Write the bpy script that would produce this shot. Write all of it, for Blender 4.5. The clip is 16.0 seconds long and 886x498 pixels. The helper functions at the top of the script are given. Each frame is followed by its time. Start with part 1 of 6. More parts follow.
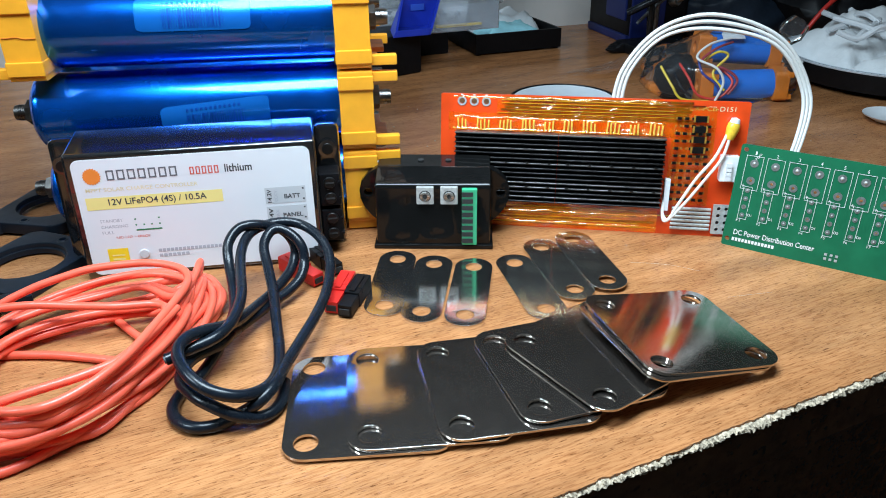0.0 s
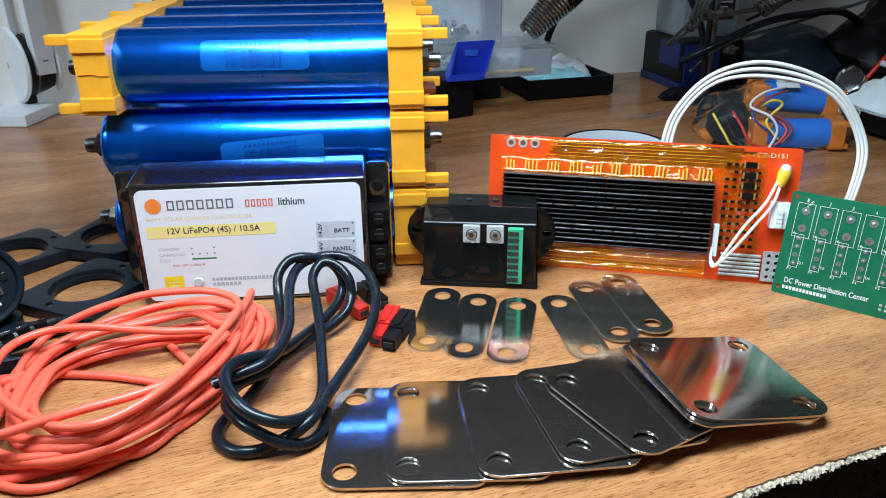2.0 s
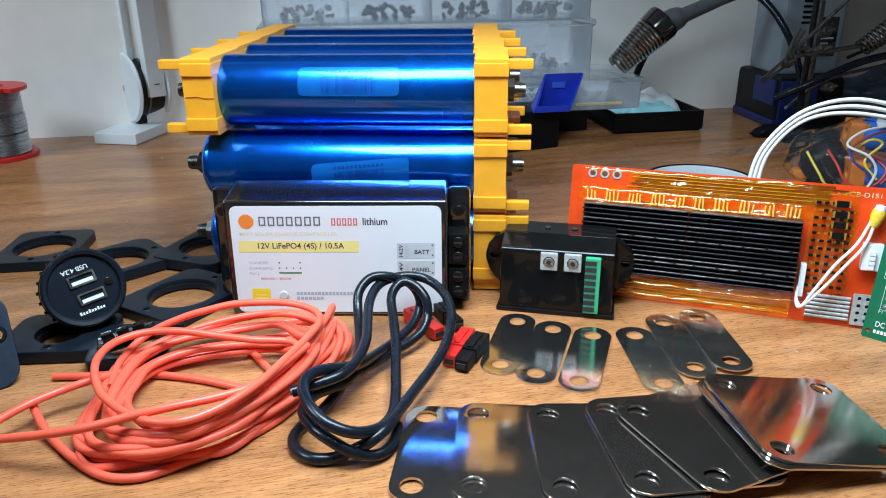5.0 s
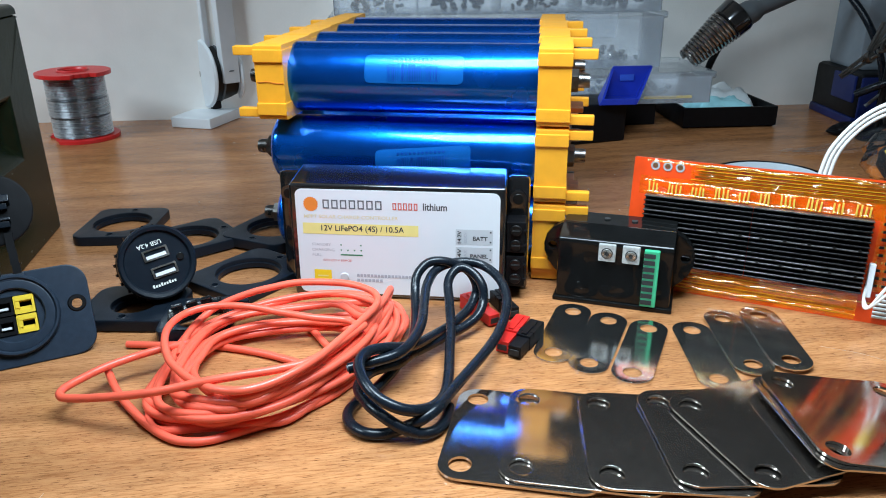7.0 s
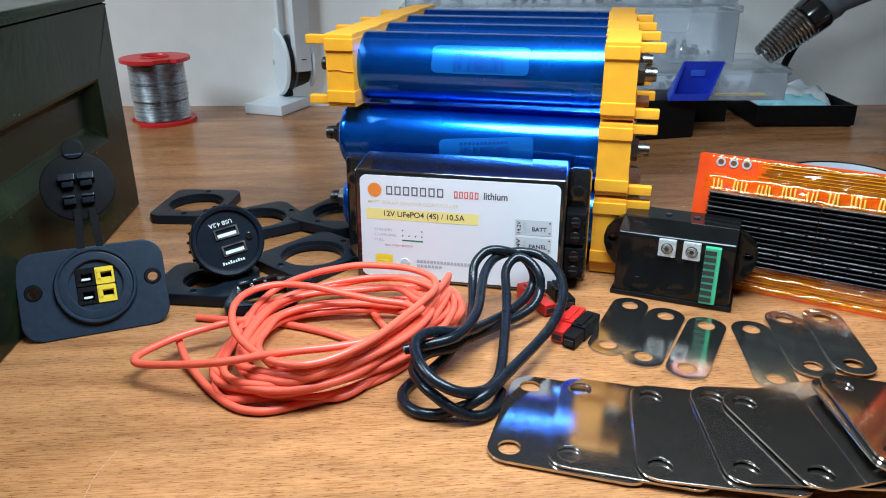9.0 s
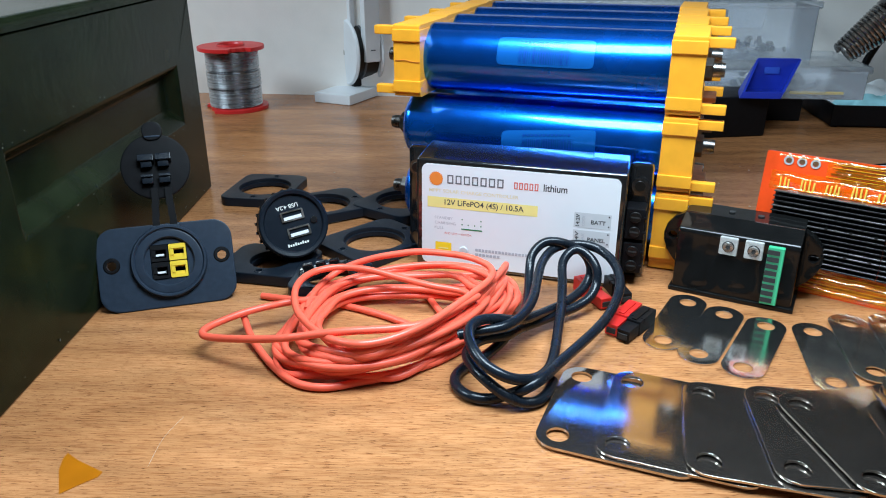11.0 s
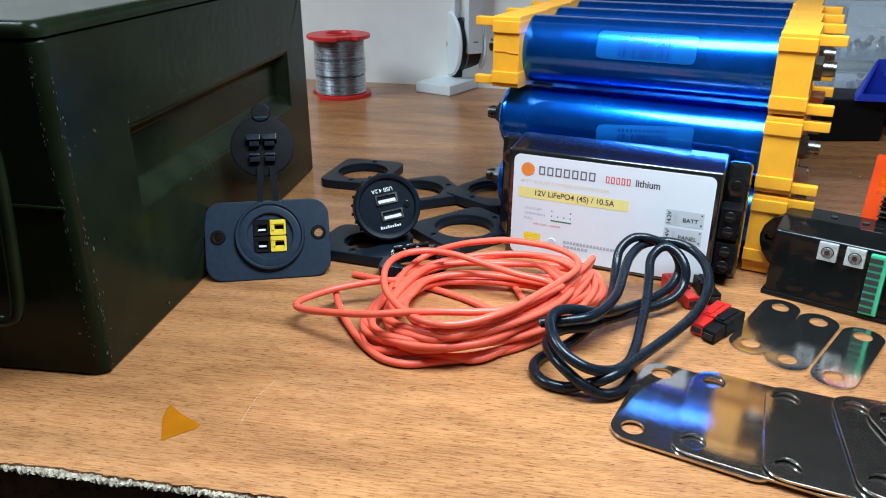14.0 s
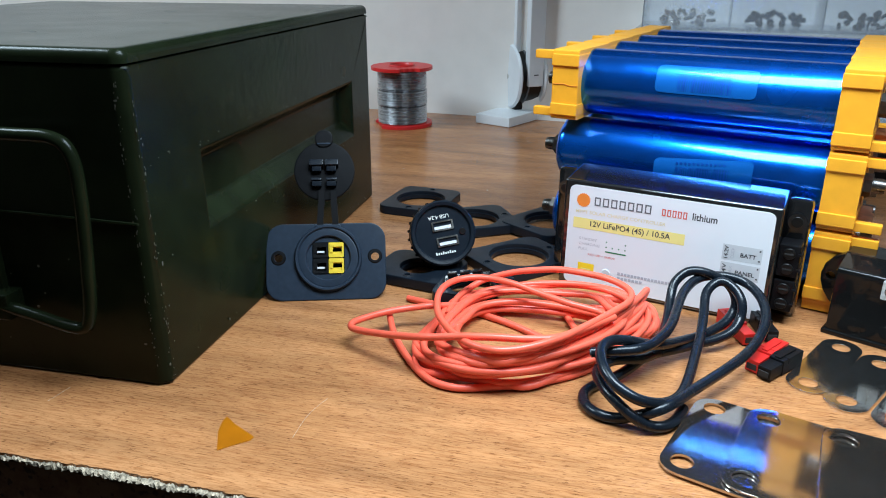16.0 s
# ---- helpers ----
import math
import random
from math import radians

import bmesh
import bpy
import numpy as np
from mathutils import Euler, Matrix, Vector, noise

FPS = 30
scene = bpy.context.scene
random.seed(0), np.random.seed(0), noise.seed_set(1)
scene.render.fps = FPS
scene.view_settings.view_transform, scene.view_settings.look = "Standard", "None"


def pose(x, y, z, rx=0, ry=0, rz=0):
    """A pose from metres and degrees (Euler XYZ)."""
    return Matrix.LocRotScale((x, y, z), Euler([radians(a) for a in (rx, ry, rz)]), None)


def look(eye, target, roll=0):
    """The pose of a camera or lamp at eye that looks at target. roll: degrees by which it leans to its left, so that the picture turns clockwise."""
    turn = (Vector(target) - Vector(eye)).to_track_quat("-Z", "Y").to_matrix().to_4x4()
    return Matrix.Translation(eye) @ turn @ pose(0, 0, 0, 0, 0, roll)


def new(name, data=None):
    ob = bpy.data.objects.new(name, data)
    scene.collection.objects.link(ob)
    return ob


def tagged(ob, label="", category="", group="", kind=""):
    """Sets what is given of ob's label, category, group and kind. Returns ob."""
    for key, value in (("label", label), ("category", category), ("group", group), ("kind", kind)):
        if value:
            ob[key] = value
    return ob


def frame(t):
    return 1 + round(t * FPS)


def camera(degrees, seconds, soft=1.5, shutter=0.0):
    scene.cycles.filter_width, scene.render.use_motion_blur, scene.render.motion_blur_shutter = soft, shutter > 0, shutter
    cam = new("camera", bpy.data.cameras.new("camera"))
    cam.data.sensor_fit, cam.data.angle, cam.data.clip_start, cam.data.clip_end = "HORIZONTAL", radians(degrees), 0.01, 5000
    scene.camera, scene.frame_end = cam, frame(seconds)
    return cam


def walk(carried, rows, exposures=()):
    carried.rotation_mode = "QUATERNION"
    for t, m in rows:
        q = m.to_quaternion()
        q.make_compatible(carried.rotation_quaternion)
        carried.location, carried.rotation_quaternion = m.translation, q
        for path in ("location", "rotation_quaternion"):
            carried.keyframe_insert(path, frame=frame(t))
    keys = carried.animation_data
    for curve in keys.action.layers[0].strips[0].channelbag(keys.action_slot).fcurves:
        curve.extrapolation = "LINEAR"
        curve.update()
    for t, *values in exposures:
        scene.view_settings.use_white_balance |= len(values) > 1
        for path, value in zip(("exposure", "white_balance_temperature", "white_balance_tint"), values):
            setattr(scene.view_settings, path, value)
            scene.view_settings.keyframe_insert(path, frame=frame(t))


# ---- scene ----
cam = camera(61.3, 16.0, soft=1.0)
PATH = [
    (0, (0.015, -0.124, 0.2), (0.066, 1.651, -0.72), -0.7),
    (0.5, (0.016, -0.126, 0.2), (0.037, 1.663, -0.696), -0.7),
    (1, (0.016, -0.127, 0.2), (0.005, 1.675, -0.669), -0.7),
    (1.5, (0.016, -0.128, 0.199), (-0.026, 1.686, -0.643), -0.7),
    (2, (0.017, -0.13, 0.199), (-0.062, 1.696, -0.614), -0.7),
    (2.5, (0.017, -0.131, 0.199), (-0.093, 1.704, -0.589), -0.7),
    (3, (0.018, -0.132, 0.199), (-0.126, 1.711, -0.563), -0.7),
    (3.5, (0.019, -0.134, 0.199), (-0.161, 1.717, -0.536), -0.7),
    (4, (0.019, -0.135, 0.199), (-0.198, 1.714, -0.532), -0.7),
    (6.5, (0.023, -0.143, 0.199), (-0.4, 1.662, -0.552), -0.6),
    (7, (0.024, -0.144, 0.198), (-0.438, 1.65, -0.555), -0.6),
    (7.5, (0.025, -0.146, 0.198), (-0.479, 1.636, -0.559), -0.5),
    (8, (0.026, -0.147, 0.198), (-0.517, 1.621, -0.563), -0.5),
    (8.5, (0.027, -0.149, 0.198), (-0.556, 1.605, -0.566), -0.5),
    (9, (0.028, -0.151, 0.198), (-0.592, 1.589, -0.571), -0.4),
    (11.5, (0.034, -0.158, 0.198), (-0.774, 1.493, -0.591), -0.3),
    (12, (0.035, -0.159, 0.199), (-0.809, 1.471, -0.596), -0.3),
    (12.5, (0.036, -0.161, 0.198), (-0.845, 1.448, -0.599), -0.2),
    (13, (0.038, -0.162, 0.198), (-0.878, 1.425, -0.604), -0.2),
    (13.5, (0.039, -0.163, 0.198), (-0.913, 1.4, -0.607), -0.2),
    (14, (0.04, -0.164, 0.198), (-0.946, 1.382, -0.6), -0.1),
    (14.5, (0.041, -0.166, 0.198), (-0.979, 1.368, -0.581), -0.1),
    (15, (0.043, -0.167, 0.197), (-1.015, 1.352, -0.561), -0.0),
    (15.5, (0.044, -0.168, 0.198), (-1.047, 1.335, -0.544), 0.0),
    (16, (0.045, -0.169, 0.198), (-1.082, 1.317, -0.523), 0.0),
]
walk(cam, [(t, look(eye, target, roll)) for t, eye, target, roll in PATH])

# ---- world and light ----
world = bpy.data.worlds.new("room_dark")
scene.world = world
world.use_nodes = True
world.node_tree.nodes["Background"].inputs[0].default_value = (0.9, 0.95, 1.0, 1)
world.node_tree.nodes["Background"].inputs[1].default_value = 0.01


def area_lamp(name, m, sx, sy, watts, color, spread=180):
    data = bpy.data.lights.new(name, "AREA")
    data.shape, data.size, data.size_y, data.energy, data.color = "RECTANGLE", sx, sy, watts, color
    data.spread = radians(spread)
    ob = new(name, data)
    ob.matrix_world = m
    return ob


LED = (-0.01, 0.125, 0.46)
area_lamp("led_lamp_light", look(LED, (0.0, 0.105, 0.0)), 0.34, 0.19, 4.6, (0.67, 0.86, 1.0), 146)
# unseen fill light added to brighten the left wall and desk
area_lamp("added_fill_light", look((-1.05, -0.28, 0.98), (-0.45, 0.6, 0.1)), 0.4, 0.4, 14.0, (0.67, 0.86, 1.0))


# ---- materials ----
def mat(name, color, rough=0.5, metal=0.0, vary=0.15, scale=60.0, bump=0.0, bump_scale=None, coat=0.0, spec=0.5,
        stain=0.0, stain_scale=12.0, rvary=0.1, alpha=None, trans=0.0, stretch=(1, 1, 1), each=0.0):
    m = bpy.data.materials.new(name)
    m.use_nodes = True
    nt = m.node_tree
    b = nt.nodes["Principled BSDF"]
    tc = nt.nodes.new("ShaderNodeTexCoord")
    mp = nt.nodes.new("ShaderNodeMapping")
    mp.inputs["Scale"].default_value = stretch
    nt.links.new(tc.outputs["Object"], mp.inputs[0])

    def noise_tex(sc, detail=4.0):
        n = nt.nodes.new("ShaderNodeTexNoise")
        n.inputs["Scale"].default_value, n.inputs["Detail"].default_value = sc, detail
        nt.links.new(mp.outputs[0], n.inputs["Vector"])
        return n.outputs["Fac"]

    def spread(fac, lo, hi):
        r = nt.nodes.new("ShaderNodeMapRange")
        r.inputs["From Min"].default_value, r.inputs["From Max"].default_value = 0.3, 0.7
        r.inputs["To Min"].default_value, r.inputs["To Max"].default_value = lo, hi
        nt.links.new(fac, r.inputs["Value"])
        return r.outputs[0]

    def times(a, bb):
        x = nt.nodes.new("ShaderNodeMath")
        x.operation = "MULTIPLY"
        nt.links.new(a, x.inputs[0])
        nt.links.new(bb, x.inputs[1])
        return x.outputs[0]

    fine = noise_tex(scale)
    f = spread(fine, 1 - vary, 1 + vary)
    if stain:
        f = times(f, spread(noise_tex(stain_scale, 5.0), 1 - stain, 1 + stain))
    if each:
        oi = nt.nodes.new("ShaderNodeObjectInfo")
        r = nt.nodes.new("ShaderNodeMapRange")
        r.inputs["To Min"].default_value, r.inputs["To Max"].default_value = 1 - each, 1 + each
        nt.links.new(oi.outputs["Random"], r.inputs["Value"])
        f = times(f, r.outputs[0])
    mx = nt.nodes.new("ShaderNodeVectorMath")
    mx.operation = "SCALE"
    mx.inputs[0].default_value = color
    nt.links.new(f, mx.inputs["Scale"])
    nt.links.new(mx.outputs[0], b.inputs["Base Color"])
    nt.links.new(spread(noise_tex(scale * 0.4), max(0.02, rough * (1 - rvary)), min(1, rough * (1 + rvary))), b.inputs["Roughness"])
    b.inputs["Metallic"].default_value = metal
    b.inputs["Coat Weight"].default_value = coat
    b.inputs["Coat Roughness"].default_value = 0.06
    b.inputs["Specular IOR Level"].default_value = spec
    b.inputs["Transmission Weight"].default_value = trans
    if alpha is not None:
        b.inputs["Alpha"].default_value = alpha
    if bump:
        bp = nt.nodes.new("ShaderNodeBump")
        bp.inputs["Strength"].default_value, bp.inputs["Distance"].default_value = bump, 0.001
        nt.links.new(noise_tex(bump_scale or scale * 2), bp.inputs["Height"])
        nt.links.new(bp.outputs[0], b.inputs["Normal"])
    return m


def sheet_mat(name, tint, gloss=0.06, rough=0.08, bump=0.5, bump_scale=80.0, haze=0.0, haze_color=(0.8, 0.85, 0.9), ior=1.5):
    """A thin clear sheet: tinted see-through, glossy by Fresnel, with a little milky haze."""
    m = bpy.data.materials.new(name)
    m.use_nodes = True
    nt = m.node_tree
    nt.nodes.remove(nt.nodes["Principled BSDF"])
    out = nt.nodes["Material Output"]
    tc = nt.nodes.new("ShaderNodeTexCoord")
    nz = nt.nodes.new("ShaderNodeTexNoise")
    nz.inputs["Scale"].default_value, nz.inputs["Detail"].default_value = bump_scale, 5.0
    nt.links.new(tc.outputs["Object"], nz.inputs["Vector"])
    bp = nt.nodes.new("ShaderNodeBump")
    bp.inputs["Strength"].default_value, bp.inputs["Distance"].default_value = bump, 0.001
    nt.links.new(nz.outputs["Fac"], bp.inputs["Height"])
    see = nt.nodes.new("ShaderNodeBsdfTransparent")
    see.inputs["Color"].default_value = (*tint, 1)
    milk = nt.nodes.new("ShaderNodeBsdfDiffuse")
    milk.inputs["Color"].default_value = (*haze_color, 1)
    hz = nt.nodes.new("ShaderNodeMixShader")
    hz.inputs[0].default_value = haze
    nt.links.new(see.outputs[0], hz.inputs[1])
    nt.links.new(milk.outputs[0], hz.inputs[2])
    shine = nt.nodes.new("ShaderNodeBsdfGlossy")
    shine.inputs["Roughness"].default_value = rough
    nt.links.new(bp.outputs[0], shine.inputs["Normal"])
    fr = nt.nodes.new("ShaderNodeFresnel")
    fr.inputs["IOR"].default_value = ior
    nt.links.new(bp.outputs[0], fr.inputs["Normal"])
    ad = nt.nodes.new("ShaderNodeMath")
    ad.inputs[1].default_value = gloss
    nt.links.new(fr.outputs[0], ad.inputs[0])
    mx = nt.nodes.new("ShaderNodeMixShader")
    nt.links.new(ad.outputs[0], mx.inputs[0])
    nt.links.new(hz.outputs[0], mx.inputs[1])
    nt.links.new(shine.outputs[0], mx.inputs[2])
    nt.links.new(mx.outputs[0], out.inputs["Surface"])
    return m


def wood_laminate(name, dark=1.0):
    """Oak-brown laminate: long grain along local x with short dark pores."""
    m = bpy.data.materials.new(name)
    m.use_nodes = True
    nt = m.node_tree
    b = nt.nodes["Principled BSDF"]
    tc = nt.nodes.new("ShaderNodeTexCoord")

    def tex(sx, sy, sc, detail, rough=0.55, dist=0.0):
        mp = nt.nodes.new("ShaderNodeMapping")
        mp.inputs["Scale"].default_value = (sx, sy, 1)
        nt.links.new(tc.outputs["Object"], mp.inputs[0])
        n = nt.nodes.new("ShaderNodeTexNoise")
        n.inputs["Scale"].default_value, n.inputs["Detail"].default_value = sc, detail
        n.inputs["Roughness"].default_value, n.inputs["Distortion"].default_value = rough, dist
        nt.links.new(mp.outputs[0], n.inputs["Vector"])
        return n.outputs["Fac"]

    def ramp(fac, stops):
        r = nt.nodes.new("ShaderNodeValToRGB")
        els = r.color_ramp.elements
        while len(els) < len(stops):
            els.new(0.5)
        for e, (p, c) in zip(els, stops):
            e.position, e.color = p, (*c, 1)
        nt.links.new(fac, r.inputs[0])
        return r.outputs[0]

    def blend(kind, a, c, fac=1.0):
        x = nt.nodes.new("ShaderNodeMix")
        x.data_type, x.blend_type = "RGBA", kind
        x.inputs["Factor"].default_value = fac
        nt.links.new(a, x.inputs[6])
        nt.links.new(c, x.inputs[7])
        return x.outputs[2]

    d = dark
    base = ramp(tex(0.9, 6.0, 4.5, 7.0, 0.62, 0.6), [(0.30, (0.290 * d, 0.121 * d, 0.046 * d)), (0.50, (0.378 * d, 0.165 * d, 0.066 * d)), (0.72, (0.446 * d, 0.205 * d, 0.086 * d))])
    fibre = ramp(tex(1.0, 13.0, 75.0, 6.0, 0.72, 0.2), [(0.36, (0.62, 0.51, 0.43)), (0.55, (1.0, 1.0, 1.0))])
    pores = ramp(tex(1.0, 8.5, 190.0, 2.0, 0.58), [(0.340, (0.24, 0.15, 0.10)), (0.405, (1.0, 1.0, 1.0))])
    grouped = ramp(tex(1.0, 5.0, 11.0, 4.0, 0.6), [(0.36, (0.0, 0.0, 0.0)), (0.62, (1.0, 1.0, 1.0))])
    cleared = blend("ADD", pores, grouped, 0.45)
    col = blend("MULTIPLY", blend("MULTIPLY", base, fibre, 0.9), cleared, 0.85)
    nt.links.new(col, b.inputs["Base Color"])
    rr = nt.nodes.new("ShaderNodeMapRange")
    rr.inputs["To Min"].default_value, rr.inputs["To Max"].default_value = 0.17, 0.30
    b.inputs["Specular IOR Level"].default_value = 0.42
    nt.links.new(tex(1, 1, 18.0, 5.0), rr.inputs["Value"])
    nt.links.new(rr.outputs[0], b.inputs["Roughness"])
    bp = nt.nodes.new("ShaderNodeBump")
    bp.inputs["Strength"].default_value, bp.inputs["Distance"].default_value = 0.25, 0.0004
    nt.links.new(tex(1.0, 8.0, 170.0, 1.0, 0.5), bp.inputs["Height"])
    nt.links.new(bp.outputs[0], b.inputs["Normal"])
    return m


WOOD = wood_laminate("oak_laminate")
# dark brown laminate; the front face's shade is included in the 0.28
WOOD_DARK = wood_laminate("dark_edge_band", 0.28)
CHIP = mat("raw_particle_board", (0.43, 0.345, 0.25), 0.9, vary=0.6, scale=500, bump=0.8, bump_scale=900)
WALL = mat("grey_wall_paint", (0.86, 0.82, 0.775), 0.85, vary=0.03, scale=30, bump=0.15, bump_scale=400, stain=0.04, stain_scale=3)
FLOOR = mat("dark_floor", (0.05, 0.04, 0.035), 0.7, vary=0.2, scale=8)
CEIL = mat("white_ceiling_paint", (0.75, 0.74, 0.71), 0.9, vary=0.03, scale=10)
BLUE = mat("blue_shrink_sleeve", (0.002, 0.170, 0.88), 0.24, metal=0.92, vary=0.06, scale=90, coat=0.75, rvary=0.25, stain=0.06, stain_scale=25)
YELLOW = mat("amber_plastic", (0.88, 0.37, 0.022), 0.42, vary=0.05, scale=120, bump=0.05, bump_scale=900)
YELLOW_D = mat("orange_plastic", (0.60, 0.165, 0.015), 0.5, vary=0.08, scale=120)
STEEL = mat("bright_steel", (0.62, 0.60, 0.57), 0.25, metal=1.0, vary=0.1, scale=300, rvary=0.3)
DULL = mat("tarnished_steel", (0.20, 0.19, 0.18), 0.35, metal=1.0, vary=0.2, scale=300, rvary=0.3)
DULL_B = mat("smoky_chrome", (0.42, 0.40, 0.38), 0.22, metal=1.0, vary=0.15, scale=300, rvary=0.3)
COPPER = mat("copper_tab", (0.72, 0.28, 0.12), 0.35, metal=1.0, vary=0.15, scale=200)
NICKEL = mat("rolled_nickel_sheet", (0.50, 0.46, 0.425), 0.10, metal=1.0, vary=0.06, scale=40, rvary=0.4, bump=0.008, bump_scale=500, stretch=(1, 4, 1))
NICKEL_B = mat("bright_nickel_strip", (0.72, 0.71, 0.69), 0.12, metal=1.0, vary=0.05, scale=60, rvary=0.4, bump=0.02, bump_scale=200, stretch=(4, 1, 1))
NICKEL_D = mat("scratched_nickel_strip", (0.66, 0.645, 0.61), 0.14, metal=1.0, vary=0.04, scale=60, rvary=0.15)


def worn(m, weight, rough, color):
    """Adds a broad, weak second gloss from fine scuffs over a bright metal."""
    nt = m.node_tree
    out, b = nt.nodes["Material Output"], nt.nodes["Principled BSDF"]
    g = nt.nodes.new("ShaderNodeBsdfGlossy")
    g.inputs["Color"].default_value, g.inputs["Roughness"].default_value = (*color, 1), rough
    mx = nt.nodes.new("ShaderNodeMixShader")
    tc = nt.nodes.new("ShaderNodeTexCoord")
    nz = nt.nodes.new("ShaderNodeTexNoise")
    nz.inputs["Scale"].default_value, nz.inputs["Detail"].default_value = 260.0, 6.0
    nt.links.new(tc.outputs["Object"], nz.inputs["Vector"])
    r = nt.nodes.new("ShaderNodeMapRange")
    r.inputs["From Min"].default_value, r.inputs["From Max"].default_value = 0.3, 0.7
    r.inputs["To Min"].default_value, r.inputs["To Max"].default_value = weight * 0.85, weight * 1.15
    nt.links.new(nz.outputs["Fac"], r.inputs["Value"])
    nt.links.new(r.outputs[0], mx.inputs[0])
    nt.links.new(b.outputs[0], mx.inputs[1])
    nt.links.new(g.outputs[0], mx.inputs[2])
    nt.links.new(mx.outputs[0], out.inputs["Surface"])


worn(NICKEL, 0.050, 0.50, (0.62, 0.53, 0.47))
worn(NICKEL_D, 0.055, 0.45, (0.75, 0.76, 0.74))
worn(NICKEL_B, 0.05, 0.45, (0.7, 0.7, 0.7))
BLACK = mat("black_plastic", (0.005, 0.005, 0.006), 0.42, vary=0.2, scale=200, bump=0.04, bump_scale=1200, spec=0.18)
BLACK_G = mat("glossy_black_enclosure", (0.008, 0.008, 0.009), 0.13, vary=0.2, scale=80, coat=1.0, bump=0.03, bump_scale=60, spec=1.0)
BLACK_T = mat("black_vinyl_tape", (0.006, 0.006, 0.006), 0.09, vary=0.2, scale=50, bump=0.28, bump_scale=75, spec=0.28)
BLACK_M = mat("matt_black_nylon", (0.0185, 0.0285, 0.0450), 0.40, vary=0.12, scale=300, bump=0.06, bump_scale=1500, spec=0.22)
BRACKET = mat("satin_black_plastic", (0.0072, 0.0112, 0.0175), 0.33, vary=0.12, scale=250, bump=0.04, bump_scale=1200, spec=0.24)
RUBBER = mat("black_rubber", (0.006, 0.006, 0.007), 0.55, vary=0.2, scale=150, spec=0.10)
BLACK_R = mat("black_silicone_insulation", (0.006, 0.009, 0.014), 0.26, vary=0.2, scale=200, bump=0.05, bump_scale=500, spec=0.32)
RED_R = mat("coral_red_silicone", (0.86, 0.118, 0.066), 0.36, vary=0.06, scale=150, rvary=0.2, stain=0.06, stain_scale=30)
RED_P = mat("red_nylon_housing", (0.62, 0.018, 0.014), 0.4, vary=0.06, scale=200)
LABEL = mat("silver_white_label", (0.69, 0.70, 0.73), 0.4, vary=0.015, scale=40)
INK = mat("dark_grey_ink", (0.05, 0.05, 0.055), 0.6, vary=0.1)
INK_M = mat("mid_grey_ink", (0.13, 0.13, 0.145), 0.6, vary=0.1)
INK_L = mat("pale_ink", (0.40, 0.41, 0.46), 0.6, vary=0.08)
INK_Y = mat("pale_yellow_ink", (0.72, 0.62, 0.36), 0.6, vary=0.08)
INK_O = mat("orange_ink", (0.80, 0.22, 0.03), 0.6, vary=0.08)
INK_RD = mat("red_ink", (0.62, 0.10, 0.07), 0.6, vary=0.08)
INK_G = mat("green_ink", (0.02, 0.20, 0.08), 0.6, vary=0.08)
BAND = mat("yellow_band_ink", (0.80, 0.68, 0.24), 0.5, vary=0.03)
GOLD = mat("yellow_square_ink", (0.85, 0.58, 0.02), 0.5, vary=0.05)
GREYBOX = mat("grey_box_ink", (0.52, 0.53, 0.55), 0.5, vary=0.04)
STICK = mat("blue_tinted_sticker", (0.010, 0.235, 0.90), 0.24, metal=0.7, vary=0.05, scale=60, coat=0.5)
STICK_INK = mat("sticker_ink", (0.004, 0.060, 0.36), 0.4, metal=0.7, vary=0.1)
PCB_R = mat("orange_red_solder_mask", (0.78, 0.066, 0.010), 0.3, vary=0.08, scale=90, stain=0.12, stain_scale=40, coat=0.3)
PCB_G = mat("green_solder_mask", (0.010, 0.125, 0.058), 0.32, vary=0.08, scale=120, stain=0.1, stain_scale=45, spec=0.3)
SILK = mat("white_silkscreen", (0.72, 0.74, 0.70), 0.6, vary=0.05)
SOLDER = mat("tinned_pad", (0.52, 0.53, 0.52), 0.35, metal=0.35, vary=0.2, scale=500)
HOLE = mat("drilled_hole_shadow", (0.02, 0.02, 0.02), 0.8)
# lighter copy of the fin colour: lamp glints on some fin edges
FIN_LIT = mat("lit_fin_edges", (0.085, 0.083, 0.08), 0.3, metal=0.5, vary=0.5, scale=120)
FIN = mat("black_anodised_fin_edges", (0.007, 0.007, 0.007), 0.35, metal=0.3, vary=0.2, scale=200)
SINK = mat("black_anodised_fins", (0.006, 0.006, 0.006), 0.35, metal=0.2, vary=0.2, scale=200)
AMBER = sheet_mat("polyimide_film", (0.95, 0.70, 0.22), 0.10, 0.12, 1.6, 130.0, 0.10, (0.90, 0.42, 0.01))
AMBER_L = sheet_mat("bulging_polyimide_film", (1.0, 0.68, 0.18), 0.08, 0.12, 1.4, 120.0, 0.22, (0.95, 0.30, 0.008))
PADG = mat("dull_tinned_pad", (0.20, 0.21, 0.20), 0.35, metal=0.4, vary=0.25, scale=600)
DARKTR = mat("dark_maroon_copper_gap", (0.16, 0.016, 0.006), 0.3, vary=0.15, scale=200)
TAPE = mat("amber_tape_scrap", (0.45, 0.135, 0.003), 0.3, vary=0.1, scale=80, alpha=0.8)
GOLDPIN = mat("gold_pin", (0.90, 0.62, 0.10), 0.3, metal=0.25, vary=0.15, scale=400)
JOINT = mat("dull_brass_joint", (0.42, 0.22, 0.035), 0.4, metal=0.3, vary=0.3, scale=500)
WHITE_W = mat("white_wire", (0.78, 0.77, 0.74), 0.4, vary=0.04)
